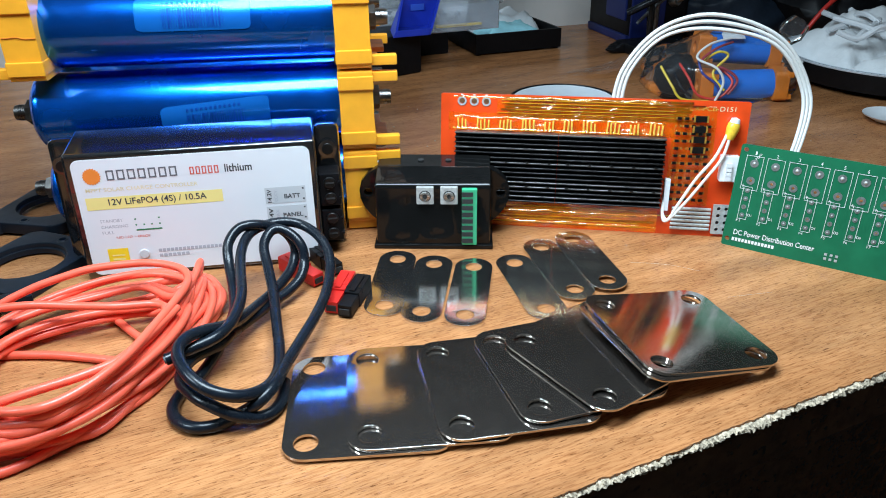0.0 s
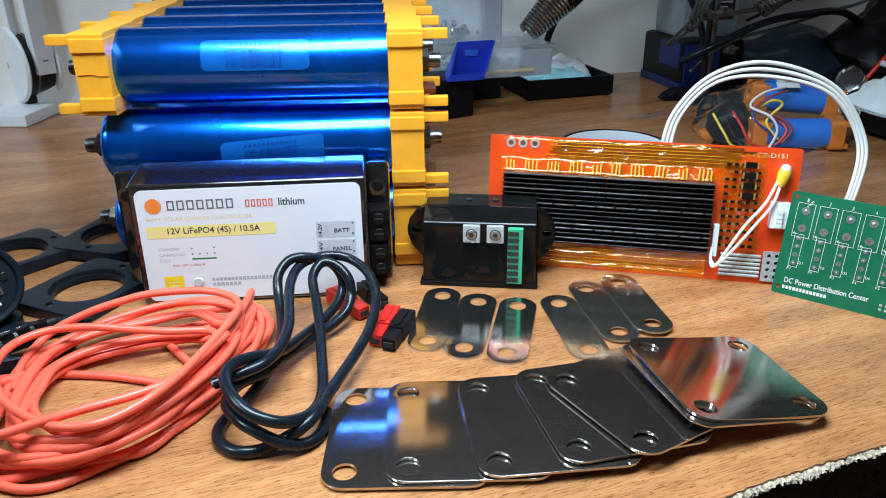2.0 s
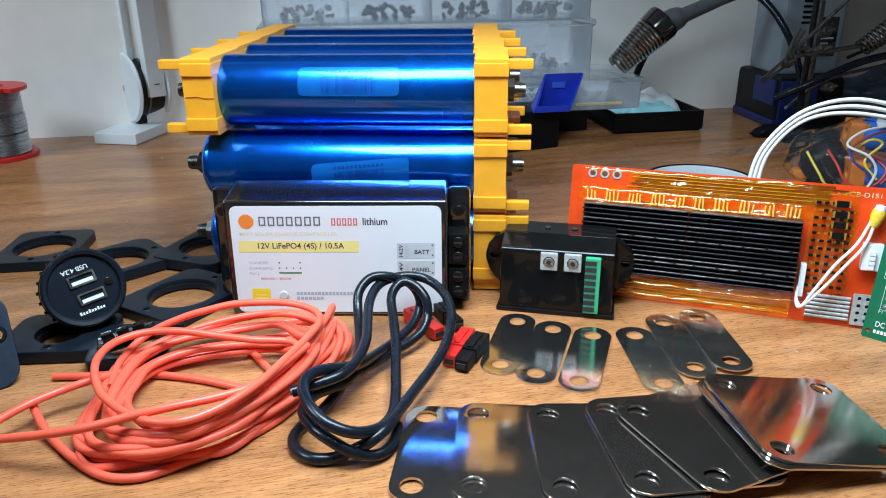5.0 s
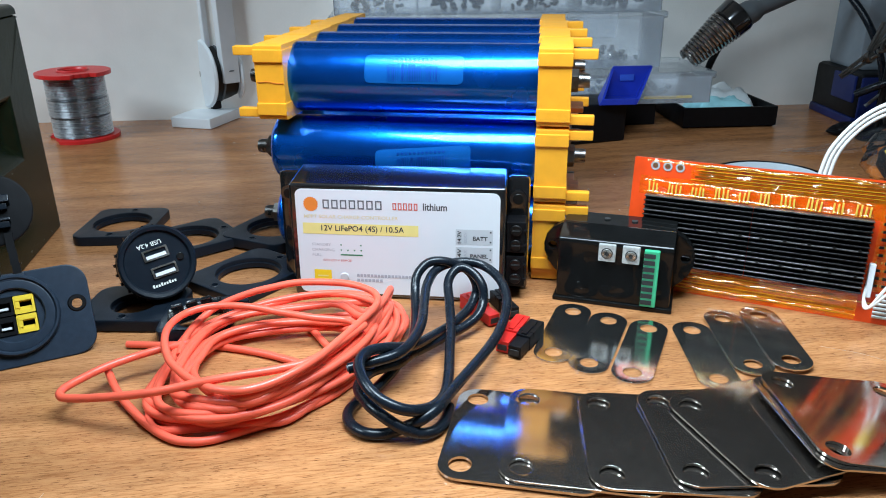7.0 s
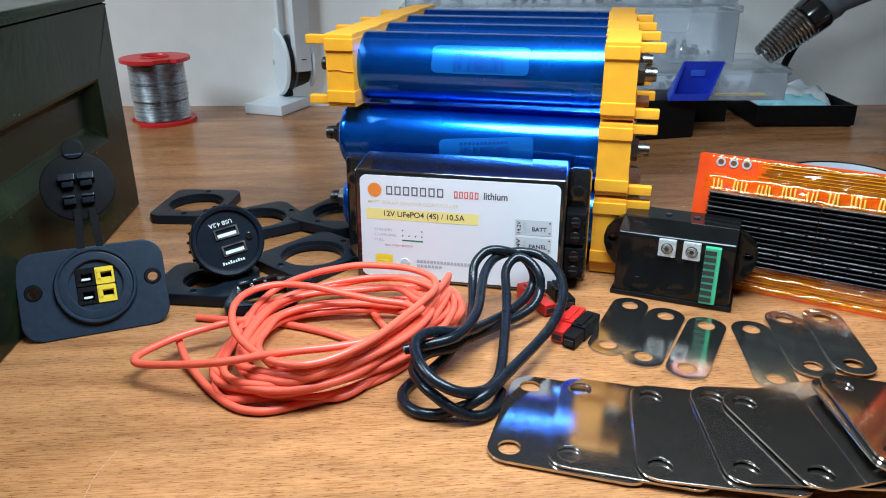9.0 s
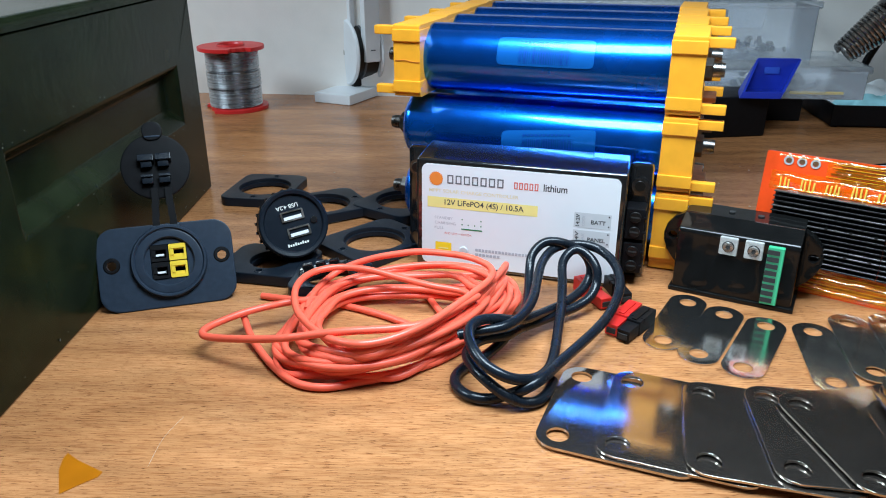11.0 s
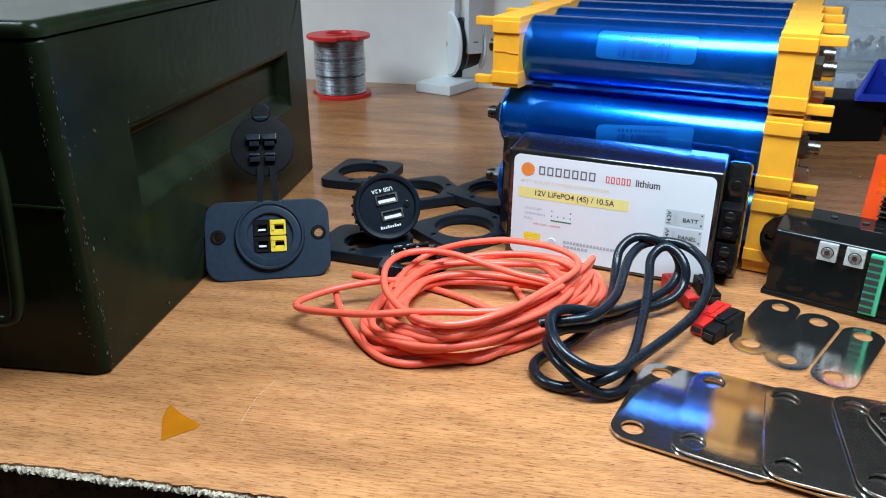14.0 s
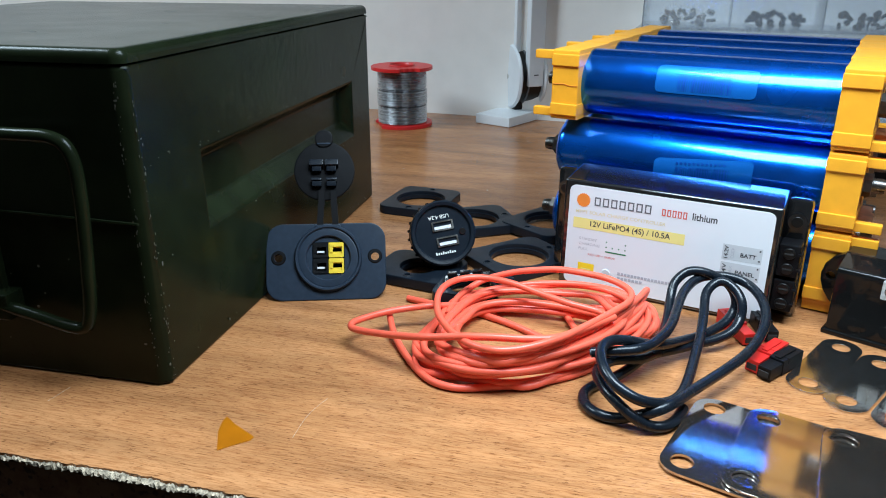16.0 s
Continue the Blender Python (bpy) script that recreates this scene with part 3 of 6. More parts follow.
# ---- charge controller ----
gv = thing("charge_controller", pose(-0.1668, 0.2345, 0, -2.5, 0, 7.6), "glossy black solar charge controller with a white printed label", "charge controller")
bm = bm_box(0.1275, 0.031, 0.0703, 0.0635, 0.0160, 0.0005, bevel=0.0020, seg=3)
for v in bm.verts:
    if v.co.y > 0.016 and v.co.z > 0.05:
        v.co.z += 0.0045
part("enclosure", bm, BLACK_G, gv)
for s, x in ((-1, -0.0055), (1, 0.1335)):
    f = bmesh.new()
    bm_box(0.014, 0.010, 0.072, x, 0.0255, 0.001, bevel=0.003, bm=f)
    bm_cyl(0.005, 0.012, pose(x, 0.0235, 0.060, 90), seg=20, bm=f)
    bm_cyl(0.005, 0.012, pose(x, 0.0235, 0.012, 90), seg=20, bm=f)
    fl = part("mounting_ear", f, BLACK_G, gv)
    part("screw", bm_cyl(0.0032, 0.001, pose(x, 0.0172, 0.060, 90), seg=16, bevel=0.0003), SINK, fl)
part("label_plate", bm_slab(rounded(0.1200, 0.0645, 0.004, x=0.0620, y=0.03225), [], 0.0004, m=pose(0.0018, 0.0004, 0.0032, 90)), LABEL, gv, "silver-white printed label", smooth=0)
LAB = gv
LX, LZ, LY = 0.0018, 0.0032, -0.00006


def on_label(x, z):
    return pose(LX + x, LY, LZ + z, 90)


star = [((0.0040 if i % 2 else 0.0046) * math.cos(i * math.pi / 20), (0.0040 if i % 2 else 0.0046) * math.sin(i * math.pi / 20)) for i in range(40)]
part("sun_mark", bm_slab(star, [], 0.00005, m=on_label(0.0112, 0.0555)), INK_O, LAB, smooth=0)
# maker's name as plain strokes
def hollow(w, h, t):
    return [(0, 0, w, t), (0, h - t, w, t), (0, t, t, h - 2 * t), (w - t, t, t, h - 2 * t)]


for k in range(7):
    bars("name_bar", hollow(0.0038, 0.0054, 0.0008), INK_M, LAB, on_label(0.0184 + 0.0052 * k, 0.0530))
for k in range(5):
    bars("model_bar", hollow(0.0022, 0.0042, 0.0006), INK_RD, LAB, on_label(0.0598 + 0.0031 * k, 0.0532))
lettering("lithium_text", "lithium", 0.0140, 0.0044, INK, LAB, on_label(0.0775, 0.0533), bold=0.02)
lettering("subtitle_text", "MPPT SOLAR CHARGE CONTROLLER", 0.0560, 0.0021, INK_Y, LAB, on_label(0.0068, 0.0470), bold=0.01)
bars("yellow_band", [(0, 0, 0.0690, 0.0068)], BAND, LAB, on_label(0.0057, 0.0372), "pale yellow printed band", 0.00003)
lettering("rating_text", "12V LiFePO4 (4S) / 10.5A", 0.0495, 0.0046, INK, LAB, pose(0, -0.00012, 0) @ on_label(0.0168, 0.0383), bold=0.012)
for k, wd in enumerate(("STANDBY", "CHARGING", "FULL")):
    lettering("status_text", wd, (0.0115, 0.0135, 0.006)[k], 0.0017, INK_L, LAB, on_label(0.0105, 0.0298 - 0.0033 * k))
bars("status_dots", [(0, 0.0033, 0.0008, 0.0008), (0.012, 0.0033, 0.0008, 0.0008)] + [(0.004 * k, 0, 0.0008, 0.0008) for k in range(4)], INK_G, LAB, on_label(0.0278, 0.0270))
bars("status_line", [(0, 0, 0.0132, 0.0008)], INK_G, LAB, on_label(0.0278, 0.0241))
lettering("error_text", "RED LED = ERROR", 0.0175, 0.0013, INK_RD, LAB, on_label(0.0170, 0.0202))
bars("yellow_square", [(0, 0, 0.0105, 0.0088)], GOLD, LAB, on_label(0.0110, 0.0058), "yellow printed square")
bars("square_bars", [(0.002, 0.002, 0.0065, 0.0012), (0.002, 0.0045, 0.0065, 0.0008)], BAND, LAB, pose(0, -0.00008, 0) @ on_label(0.0110, 0.0058))
part("indicator_lens", bm_cyl(0.0026, 0.001, pose(0.0018 + 0.0295, -0.0004, 0.0032 + 0.0105, 90), seg=24, bevel=0.0004), GREYBOX, LAB, "grey round indicator")
bars("address_bars", [(0.0021 * k, 0.003, 0.0016, 0.0018) for k in range(16)] + [(0.0023 * k, 0, 0.0018, 0.0018) for k in range(7)], INK_L, LAB, on_label(0.0370, 0.0078))
for k, (w, volt, sub) in enumerate((("BATT", "14.2V", "CC/CV"), ("PANEL", "34V", "MAX"))):
    z = 0.0335 - 0.0108 * k
    bars("terminal_box", [(0, 0, 0.0215, 0.0092)], GREYBOX, LAB, on_label(0.0965, z), "", 0.00003)
    lettering("terminal_text", w, 0.0085 if k == 0 else 0.0105, 0.0025, INK, LAB, pose(0, -0.00012, 0) @ on_label(0.1065 - 0.0015 * k, z + 0.0026), bold=0.02)
    lettering("volt_text", volt, 0.0075, 0.0023, INK, LAB, pose(0, -0.00012, 0) @ on_label(0.0998, z + 0.0008) @ pose(0, 0, 0, 0, 0, 90), bold=0.015)
    lettering("volt_text", sub, 0.0062, 0.0017, INK_L, LAB, pose(0, -0.00012, 0) @ on_label(0.1030, z + 0.0012) @ pose(0, 0, 0, 0, 0, 90))
    bars("polarity_marks", [(0, 0, 0.0009, 0.0009), (0, 0.006, 0.0009, 0.0009)], INK, LAB, pose(0, -0.00012, 0) @ on_label(0.1163, z + 0.0014))
for z in (0.031, 0.010):
    t = bmesh.new()
    bm_box(0.0115, 0.016, 0.019, 0.1330, 0.0135, z - 0.0005, bevel=0.001, bm=t)
    for dz in (0.0005, 0.0095):
        bm_box(0.0018, 0.017, 0.0012, 0.1385, 0.0125, z + dz + 0.0035, bm=t)
    tb = part("terminal_block", t, BLACK, gv, "black barrier terminal block")
    for dz in (0.0045, 0.0135):
        part("screw", bm_cyl(0.0033, 0.0020, pose(0.1330, 0.0052, z + dz, 90), seg=16, bevel=0.0005), SINK, tb)
        part("screw_slot", bm_box(0.0048, 0.0004, 0.0008, 0.1330, 0.0042, z + dz - 0.0004), HOLE, tb)

# ---- tape-wrapped relay module ----
mod = thing("power_module", pose(-0.0120, 0.2655, 0, 0, 0, -4.0), "glossy black boxed power module with a green terminal strip", "power module")
prof = [(0, 0), (0.0345, 0), (0.0345, 0.0455), (0.0145, 0.0450), (0.001, 0.0400), (0, 0.0385)]
tmp = bmesh.new()
for xx in (0.0, 0.0655):
    tmp.faces.new([tmp.verts.new((xx, y, z)) for y, z in prof])
fa, fb = tmp.faces[:]
va, vb = fa.verts[:], fb.verts[:]
for i in range(len(va)):
    j = (i + 1) % len(va)
    tmp.faces.new((va[i], va[j], vb[j], vb[i]))
bmesh.ops.recalc_face_normals(tmp, faces=tmp.faces)
bmesh.ops.bevel(tmp, geom=tmp.edges[:], offset=0.0012, segments=2, affect="EDGES", profile=0.5)
part("case", tmp, BLACK_T, mod)
for s in (-1, 1):
    ox = 0.0 if s < 0 else 0.0655
    ear = [(0, 0.0080), (s * 0.0050, 0.0125), (s * 0.0090, 0.0180), (s * 0.0112, 0.0240), (s * 0.0115, 0.0285), (s * 0.0100, 0.0345), (s * 0.0060, 0.0395), (0, 0.0430)]
    if s < 0:
        ear = ear[::-1]
    part("mounting_ear", bm_slab(ear, [circle(0.0024, s * 0.0062, 0.0275, 14)], 0.006, bevel=0.0006, m=pose(ox, 0.024, 0, 90)), BLACK_T, mod)
for x in (0.0285, 0.0420):
    t = bmesh.new()
    bm_box(0.0098, 0.003, 0.0105, x, -0.0003, 0.0285, bevel=0.0006, bm=t)
    tp = part("screw_terminal", t, SOLDER, mod, "nickel screw terminal")
    part("screw", bm_lathe([(0.0, 0.0006), (0.0012, 0.0006), (0.0014, 0.0012), (0.0027, 0.0014), (0.0031, 0.0)], pose(x, -0.0017, 0.0337, 90), 22), STEEL, tp)
    part("screw_slot", bm_cyl(0.0011, 0.0003, pose(x, -0.0024, 0.0337, 90), seg=12), HOLE, tp)
    part("screw_groove", bm_lathe([(0.0031, 0.0), (0.0031, 0.0003), (0.0033, 0.0003), (0.0033, 0.0)], pose(x, -0.0018, 0.0337, 90), 22), HOLE, tp)
t = bm_box(0.0086, 0.004, 0.0345, 0.0535, -0.0008, 0.0036, bevel=0.0005)
strip_ob = part("terminal_strip", t, GREEN_C, mod, "green eight-way terminal strip")
for k in range(8):
    part("slot", bm_box(0.0062, 0.0012, 0.0026, 0.0524, -0.0027, 0.0052 + 0.0041 * k), HOLE, strip_ob)
for x in (0.013, 0.029):
    part("dimple", bm_cyl(0.0042, 0.0006, pose(x, -0.0002, 0.009, 90), seg=24, bevel=0.0002), BLACK_T, mod)
    part("vent", bm_cyl(0.0018, 0.0006, pose(x + 0.012, 0.024, 0.0456), seg=16), HOLE, mod)
part("base_lip", bm_box(0.0690, 0.036, 0.0030, 0.03275, 0.0165, 0, bevel=0.0008), BLACK_T, mod)
part("tape_seam", bm_box(0.0008, 0.0006, 0.034, 0.0175, -0.0002, 0.003), BLACK_T, mod)

# ---- heat-sink board ----
RB = thing("balance_board", pose(0.0255, 0.2995, 0, -8.7, 0, -10.5), "orange-red circuit board with black finned heat sinks under amber film", "circuit board")
RW, RH = 0.1760, 0.0795


def on_red(u, v, lift=0.0):
    return pose(u, -0.0002 - lift, v, 90)


holes = [circle(0.0017, 0.0125 + 0.0072 * k, 0.0752, 16) for k in range(3)]
part("board", bm_slab(rounded(RW, RH, 0.0012, 3, RW / 2, RH / 2), holes, 0.0016, m=pose(0, 0.0016, 0, 90)), PCB_R, RB, "orange-red printed circuit board", smooth=0)
for k in range(3):
    part("pad_ring", bm_slab(circle(0.0027, 0.0125 + 0.0072 * k, 0.0752), [circle(0.0017, 0.0125 + 0.0072 * k, 0.0752, 16)], 0.0002, m=on_red(0, 0)), SOLDER, RB)
    bars("pad_marks", [(0, 0, 0.0014, 0.0008)], SILK, RB, on_red(0.0118 + 0.0072 * k, 0.0785))
for k, (u0, u1) in enumerate(((0.0095, 0.0700), (0.0704, 0.1310))):
    w = u1 - u0
    t = bm_box(w, 0.003, 0.0405, (u0 + u1) / 2, -0.0018, 0.0178)
    sink = part("heat_sink", t, SINK, RB, "black finned aluminium heat sink")
    for j in range(15):
        part("fin", bm_box(w, 0.0062, 0.0008, (u0 + u1) / 2, -0.0062, 0.0178 + 0.00284 * j, bevel=0.00015, seg=1), FIN_LIT if j in (1, 3, 4, 8, 11, 14) else FIN, sink, smooth=0)
    for j in range(5):
        for v in (0.0272, 0.0415):
            part("spring_pin", bm_cyl(0.0008, 0.004, pose(u0 + 0.006 + 0.0125 * j, -0.0076, v, 90), seg=10), SINK, sink)
random.seed(4)
PINS = [mesh_of("gold_pin", bm_box(0.0010, 0.0010, h, 0, 0, 0, bevel=0.0002, seg=1), GOLDPIN, 0) for h in (0.0058, 0.0066, 0.0076)]
u = 0.011
while u < 0.128:
    for q in range(random.choice((3, 4))):
        part("gold_pin", random.choice(PINS), GOLDPIN, RB, m=pose(u, -0.0026, 0.0590, 0, random.uniform(-4, 4), 0))
        u += 0.0022
    u += 0.0045
t = bmesh.new()
for k in range(5):
    bm_box(random.uniform(0.08, 0.11), 0.0003, 0.00035, random.uniform(0.08, 0.095), -0.0004, 0.0690 + 0.0019 * k, bm=t)
for k in range(6):
    bm_box(random.uniform(0.06, 0.12), 0.0003, 0.0006, random.uniform(0.06, 0.09), -0.0004, 0.0030 + 0.0020 * k, bm=t)
tagged(part("traces", t, GOLDPIN, RB, "fine gold traces"), kind="stuff")
t = bmesh.new()
for k in range(7):
    bm_box(random.uniform(0.095, 0.115), 0.0003, 0.0010, 0.092 + random.uniform(-0.004, 0.004), -0.0003, 0.0672 + 0.0017 * k, bm=t)
for k in range(4):
    bm_box(random.uniform(0.100, 0.125), 0.0003, 0.0012, 0.068, -0.0003, 0.0026 + 0.0033 * k, bm=t)
tagged(part("dark_traces", t, DARKTR, RB, "dark maroon copper gaps"), kind="stuff")


def film(u0, v0, u1, v1, seed, lift=0.0012):
    bm = bmesh.new()
    n, k = 60, 14
    grid = []
    for i in range(n + 1):
        col = []
        for j in range(k + 1):
            uu, vv = u0 + (u1 - u0) * i / n, v0 + (v1 - v0) * j / k
            wob = 0.0017 * noise.noise((uu * 150, vv * 260, seed))
            edge = 0.0007 * noise.noise((uu * 70, seed, 1.0)) if j in (0, k) else 0.0
            col.append(bm.verts.new((uu, -lift + wob, vv + edge)))
        grid.append(col)
    for i in range(n):
        for j in range(k):
            bm.faces.new((grid[i][j], grid[i + 1][j], grid[i + 1][j + 1], grid[i][j + 1]))
    return bm


part("amber_film", film(0.0335, 0.0580, 0.1440, 0.0790, 1.0), AMBER, RB, "wrinkled amber polyimide tape", smooth=80)
part("amber_film", film(0.0050, 0.0580, 0.1350, 0.0690, 2.0, 0.0022), AMBER, RB, "wrinkled amber polyimide tape", smooth=80)
part("amber_film", film(0.1340, 0.0190, 0.1580, 0.0760, 3.0, 0.0020), AMBER, RB, "wrinkled amber polyimide tape", smooth=80)
part("amber_film", film(0.0030, 0.0025, 0.1300, 0.0175, 4.0, 0.0068), AMBER_L, RB, "wrinkled amber polyimide tape", smooth=80)
for v0, seed in ((0.0665, 1.0), (0.0598, 3.0), (0.0782, 7.0), (0.0125, 5.0), (0.0060, 9.0)):
    ridge = [(0.008 + 0.122 * i / 60, -(0.0034 if v0 > 0.03 else 0.0078), v0 + 0.0010 * noise.noise((i * 0.16, seed, 0)) + 0.0004 * noise.noise((i * 0.7, seed, 2))) for i in range(61)]
    part("tape_crease", bm_tube(ridge, lambda k: 0.00045 + 0.0003 * noise.noise((k * 14, seed, 4)), 8), AMBER if v0 > 0.03 else AMBER_L, RB, "glossy crease in the amber tape")
part("amber_film", film(0.0800, 0.0100, 0.1360, 0.0185, 6.0, 0.0092), FILM, RB, "wrinkled clear tape", smooth=80)
random.seed(9)
CHIPM = mesh_of("chip_part", bm_box(0.0022, 0.0012, 0.0015, 0, 0, 0), SINK, 0)
for i in range(5):
    for j in range(12):
        if random.random() < 0.85:
            part("chip_part", CHIPM, SINK, RB, m=pose(0.1372 + 0.0042 * i + random.uniform(-0.0003, 0.0003), -0.0028, 0.0215 + 0.0043 * j))
t = bmesh.new()
for i in range(5):
    for j in range(12):
        for s in (-1, 1):
            bm_box(0.0007, 0.0007, 0.0011, 0.1372 + 0.0042 * i + s * 0.0014, -0.0026, 0.0217 + 0.0043 * j, bm=t)
tagged(part("solder_joints", t, JOINT, RB, "tiny solder joints"), kind="stuff")
for k in range(4):
    r = part("chip_resistor", bm_box(0.0062, 0.0014, 0.0036, 0.1492, -0.0032, 0.0500 + 0.0059 * k, bevel=0.0002), SINK, RB, "black chip resistor")
    for s in (-1, 1):
        part("end_cap", bm_box(0.0010, 0.0015, 0.0037, 0.1492 + s * 0.0036, -0.0032, 0.05 + 0.0059 * k), JOINT, r)
lettering("board_text", "HCX-PCB-D151", 0.0285, 0.0026, INK_Y, RB, on_red(0.1395, 0.0738))
t = bm_box(0.0100, 0.006, 0.0150, 0.1675, -0.0026, 0.0345, bevel=0.0006)
for k in range(4):
    bm_box(0.0030, 0.0020, 0.0022, 0.1670, -0.0064, 0.0355 + 0.0026 * k, bm=t)
part("plug_socket", t, WHITE_P, RB, "white four-pin plug socket")
part("plug_socket", bm_box(0.0032, 0.005, 0.0190, 0.1345, -0.003, 0.0155, bevel=0.0005), WHITE_P, RB, "white narrow plug socket")
part("thermistor", bm_lathe([(0, -0.001), (0.0022, -0.0006), (0.0030, 0.002), (0.0036, 0.0055), (0.0034, 0.0080), (0.0022, 0.0098), (0, 0.0104)], pose(0.1655, -0.0042, 0.0595, -5, 12, -6), 20), BEAD, RB, "yellow sensor bead with white tip")
part("bead_tip", bm_lathe([(0, 0.0103), (0.0024, 0.0098), (0.0030, 0.0088), (0.0024, 0.0112), (0, 0.0120)], pose(0.1655, -0.0042, 0.0595, -5, 12, -6), 16), WHITE_P, RB, "white sealed bead tip")
for k in range(2):
    line = glide([(0.1660 - 0.0018 * k, -0.0045, 0.0625), (0.1625 - 0.004 * k, -0.007, 0.049), (0.1540 - 0.005 * k, -0.009, 0.036), (0.1440 - 0.003 * k, -0.010, 0.0215), (0.1350 + 0.001 * k, -0.009, 0.0105 + 0.001 * k), (0.1328, -0.007, 0.0150), (0.1335, -0.004, 0.022)], 8)
    part("sensor_wire", bm_tube(line, 0.00085, 8), WHITE_W, RB, "white sensor wire")
for k in range(6):
    part("shunt_resistor", bm_cyl(0.0010, 0.0225, pose(0.1500, -0.0014, 0.0045 + 0.0024 * k, 0, 90), seg=10, bevel=0.0003), SOLDER, RB)
part("contact_plate", bm_slab(rounded(0.0125, 0.0180, 0.0006, 2, 0.1685, 0.0110), [circle(0.0011, 0.1655 + 0.0042 * i, 0.0048 + 0.0042 * j, 10) for i in range(2) for j in range(4)], 0.0008, m=on_red(0, 0, 0.0008)), SOLDER, RB, "tinned contact plate with holes")
bars("hole_marks", [(0.1646 + 0.0042 * i, 0.0039 + 0.0042 * j, 0.0018, 0.0018) for i in range(2) for j in range(4)], HOLE, RB, on_red(0, 0, 0.0003))
for k in range(3):
    o = 0.0026 * k
    line = glide([(0.1290 + o, 0.3230, 0.0300), (0.1345 + o, 0.330, 0.0580), (0.1410 + 0.9 * o, 0.333, 0.0860 - 0.3 * o), (0.1630 + 0.4 * o, 0.335, 0.1095 - o), (0.1970, 0.336, 0.1160 - 1.6 * o), (0.2380 - 0.6 * o, 0.335, 0.1010 - 0.7 * o), (0.2610 - 0.9 * o, 0.332, 0.0680), (0.2560 - 0.8 * o, 0.320, 0.0400), (0.2420 - 0.8 * o, 0.308, 0.0160)], 10)
    inv = RB.matrix_basis.inverted()
    part("lead_wire", bm_tube([inv @ p for p in line], 0.00125, 10), WHITE_W, RB, "white looped lead wire")

# ---- green distribution board ----
GB = thing("distribution_board", pose(0.1885, 0.2600, 0, -12.0, 0, -34.0), "green bare printed circuit board with tinned pads and white print", "circuit board")
GW, GH = 0.1000, 0.0590
COL, C0 = 0.0112, 0.0085
drill = []
for c in range(8):
    u = C0 + COL * c
    drill += [(0.0009, u, 0.0490), (0.0009, u, 0.0392)] + [(0.0005, u - 0.0005, 0.0335 - 0.0048 * j) for j in range(4)]
part("board", bm_slab(rounded(GW, GH, 0.0015, 3, GW / 2, GH / 2), [circle(r, u, v, 10) for r, u, v in drill] + [circle(0.0013, 0.0028, 0.0040, 12), circle(0.0013, 0.0028, 0.0560, 12)], 0.0016, m=pose(0, 0.0016, 0, 90)), PCB_G, GB, "green printed circuit board", smooth=0)
for n, (r, u, v) in enumerate(drill):
    part("solder_pad", bm_slab(circle(r * (2.5 if r > 0.0008 else 2.7), u, v, 18), [circle(r, u, v, 10)], 0.0002, m=pose(0, -0.0001, 0, 90)), PADG, GB, smooth=0)
# small bright domes added as the specular glints of the plated holes
for n, (r, u, v) in enumerate(drill):
    if n % 3 != 1:
        part("solder_fill", bm_lathe([(0.0, 0.0009), (r * 0.6, 0.0007), (r * 1.05, 0.0003), (r * 1.15, -0.0002)], pose(u, -0.0001, v, 90), 12), SOLDER, GB, "bright dome standing in for the glint in a plated hole")
for c in range(8):
    u = C0 + COL * c
    out = bmesh.new()
    for a, b, w, h in ((u - 0.0046, 0.0340, 0.0092, 0.0002), (u - 0.0046, 0.0530, 0.0092, 0.0002), (u - 0.0046, 0.0340, 0.0002, 0.0193), (u + 0.0043, 0.0340, 0.0002, 0.0193)):
        bm_box(w, h, 0.00015, a + w / 2, b + h / 2, 0, bm=out)
    for a, b, w, h in ((u - 0.0028, 0.0168, 0.0046, 0.0002), (u - 0.0028, 0.0355, 0.0046, 0.0002), (u - 0.0028, 0.0168, 0.0002, 0.0188), (u + 0.0018, 0.0168, 0.0002, 0.0188)):
        bm_box(w, h, 0.00015, a + w / 2, b + h / 2, 0, bm=out)
    part("silk_outline", out, SILK, GB, "", pose(0, -0.0002, 0, 90), smooth=0)
    lettering("pad_number", str(c + 1), 0.0009, 0.0019, SILK, GB, pose(u - 0.0004, -0.0003, 0.0540, 90))
    lettering("diode_text", "D%d" % (c + 1), 0.0021, 0.0014, SILK, GB, pose(u + 0.0024, -0.0003, 0.0190, 90))
    lettering("fuse_text", "F%d" % (c + 1), 0.0019, 0.0014, SILK, GB, pose(u - 0.0030, -0.0003, 0.0150, 90))
    bars("plus_mark", [(0, 0.0006, 0.0016, 0.0003), (0.00065, 0, 0.0003, 0.0015)], SILK, GB, pose(u - 0.0042, -0.0003, 0.0352, 90))
lettering("main_text", "Main", 0.0042, 0.0015, SILK, GB, pose(C0 + 0.0012, -0.0003, 0.0510, 90) @ pose(0, 0, 0, 0, 0, 60))
lettering("title_text", "DC Power Distribution Center", 0.0430, 0.0031, SILK, GB, pose(0.0056, -0.0003, 0.0072, 90), bold=0.012)
bars("contact_bars", [(0.0018 * k, 0, 0.0013, 0.0019) for k in range(13)], SILK, GB, pose(0.0054, -0.0003, 0.0036, 90))
bars("port_marks", [(0.0027 * (k % 3), 0.0024 * (k // 3), 0.0014, 0.0014) for k in range(6)], SOLDER, GB, pose(0.054, -0.0003, 0.0040, 90))

# ---- nickel plates ----
PS, HP = 0.0668, 0.0485


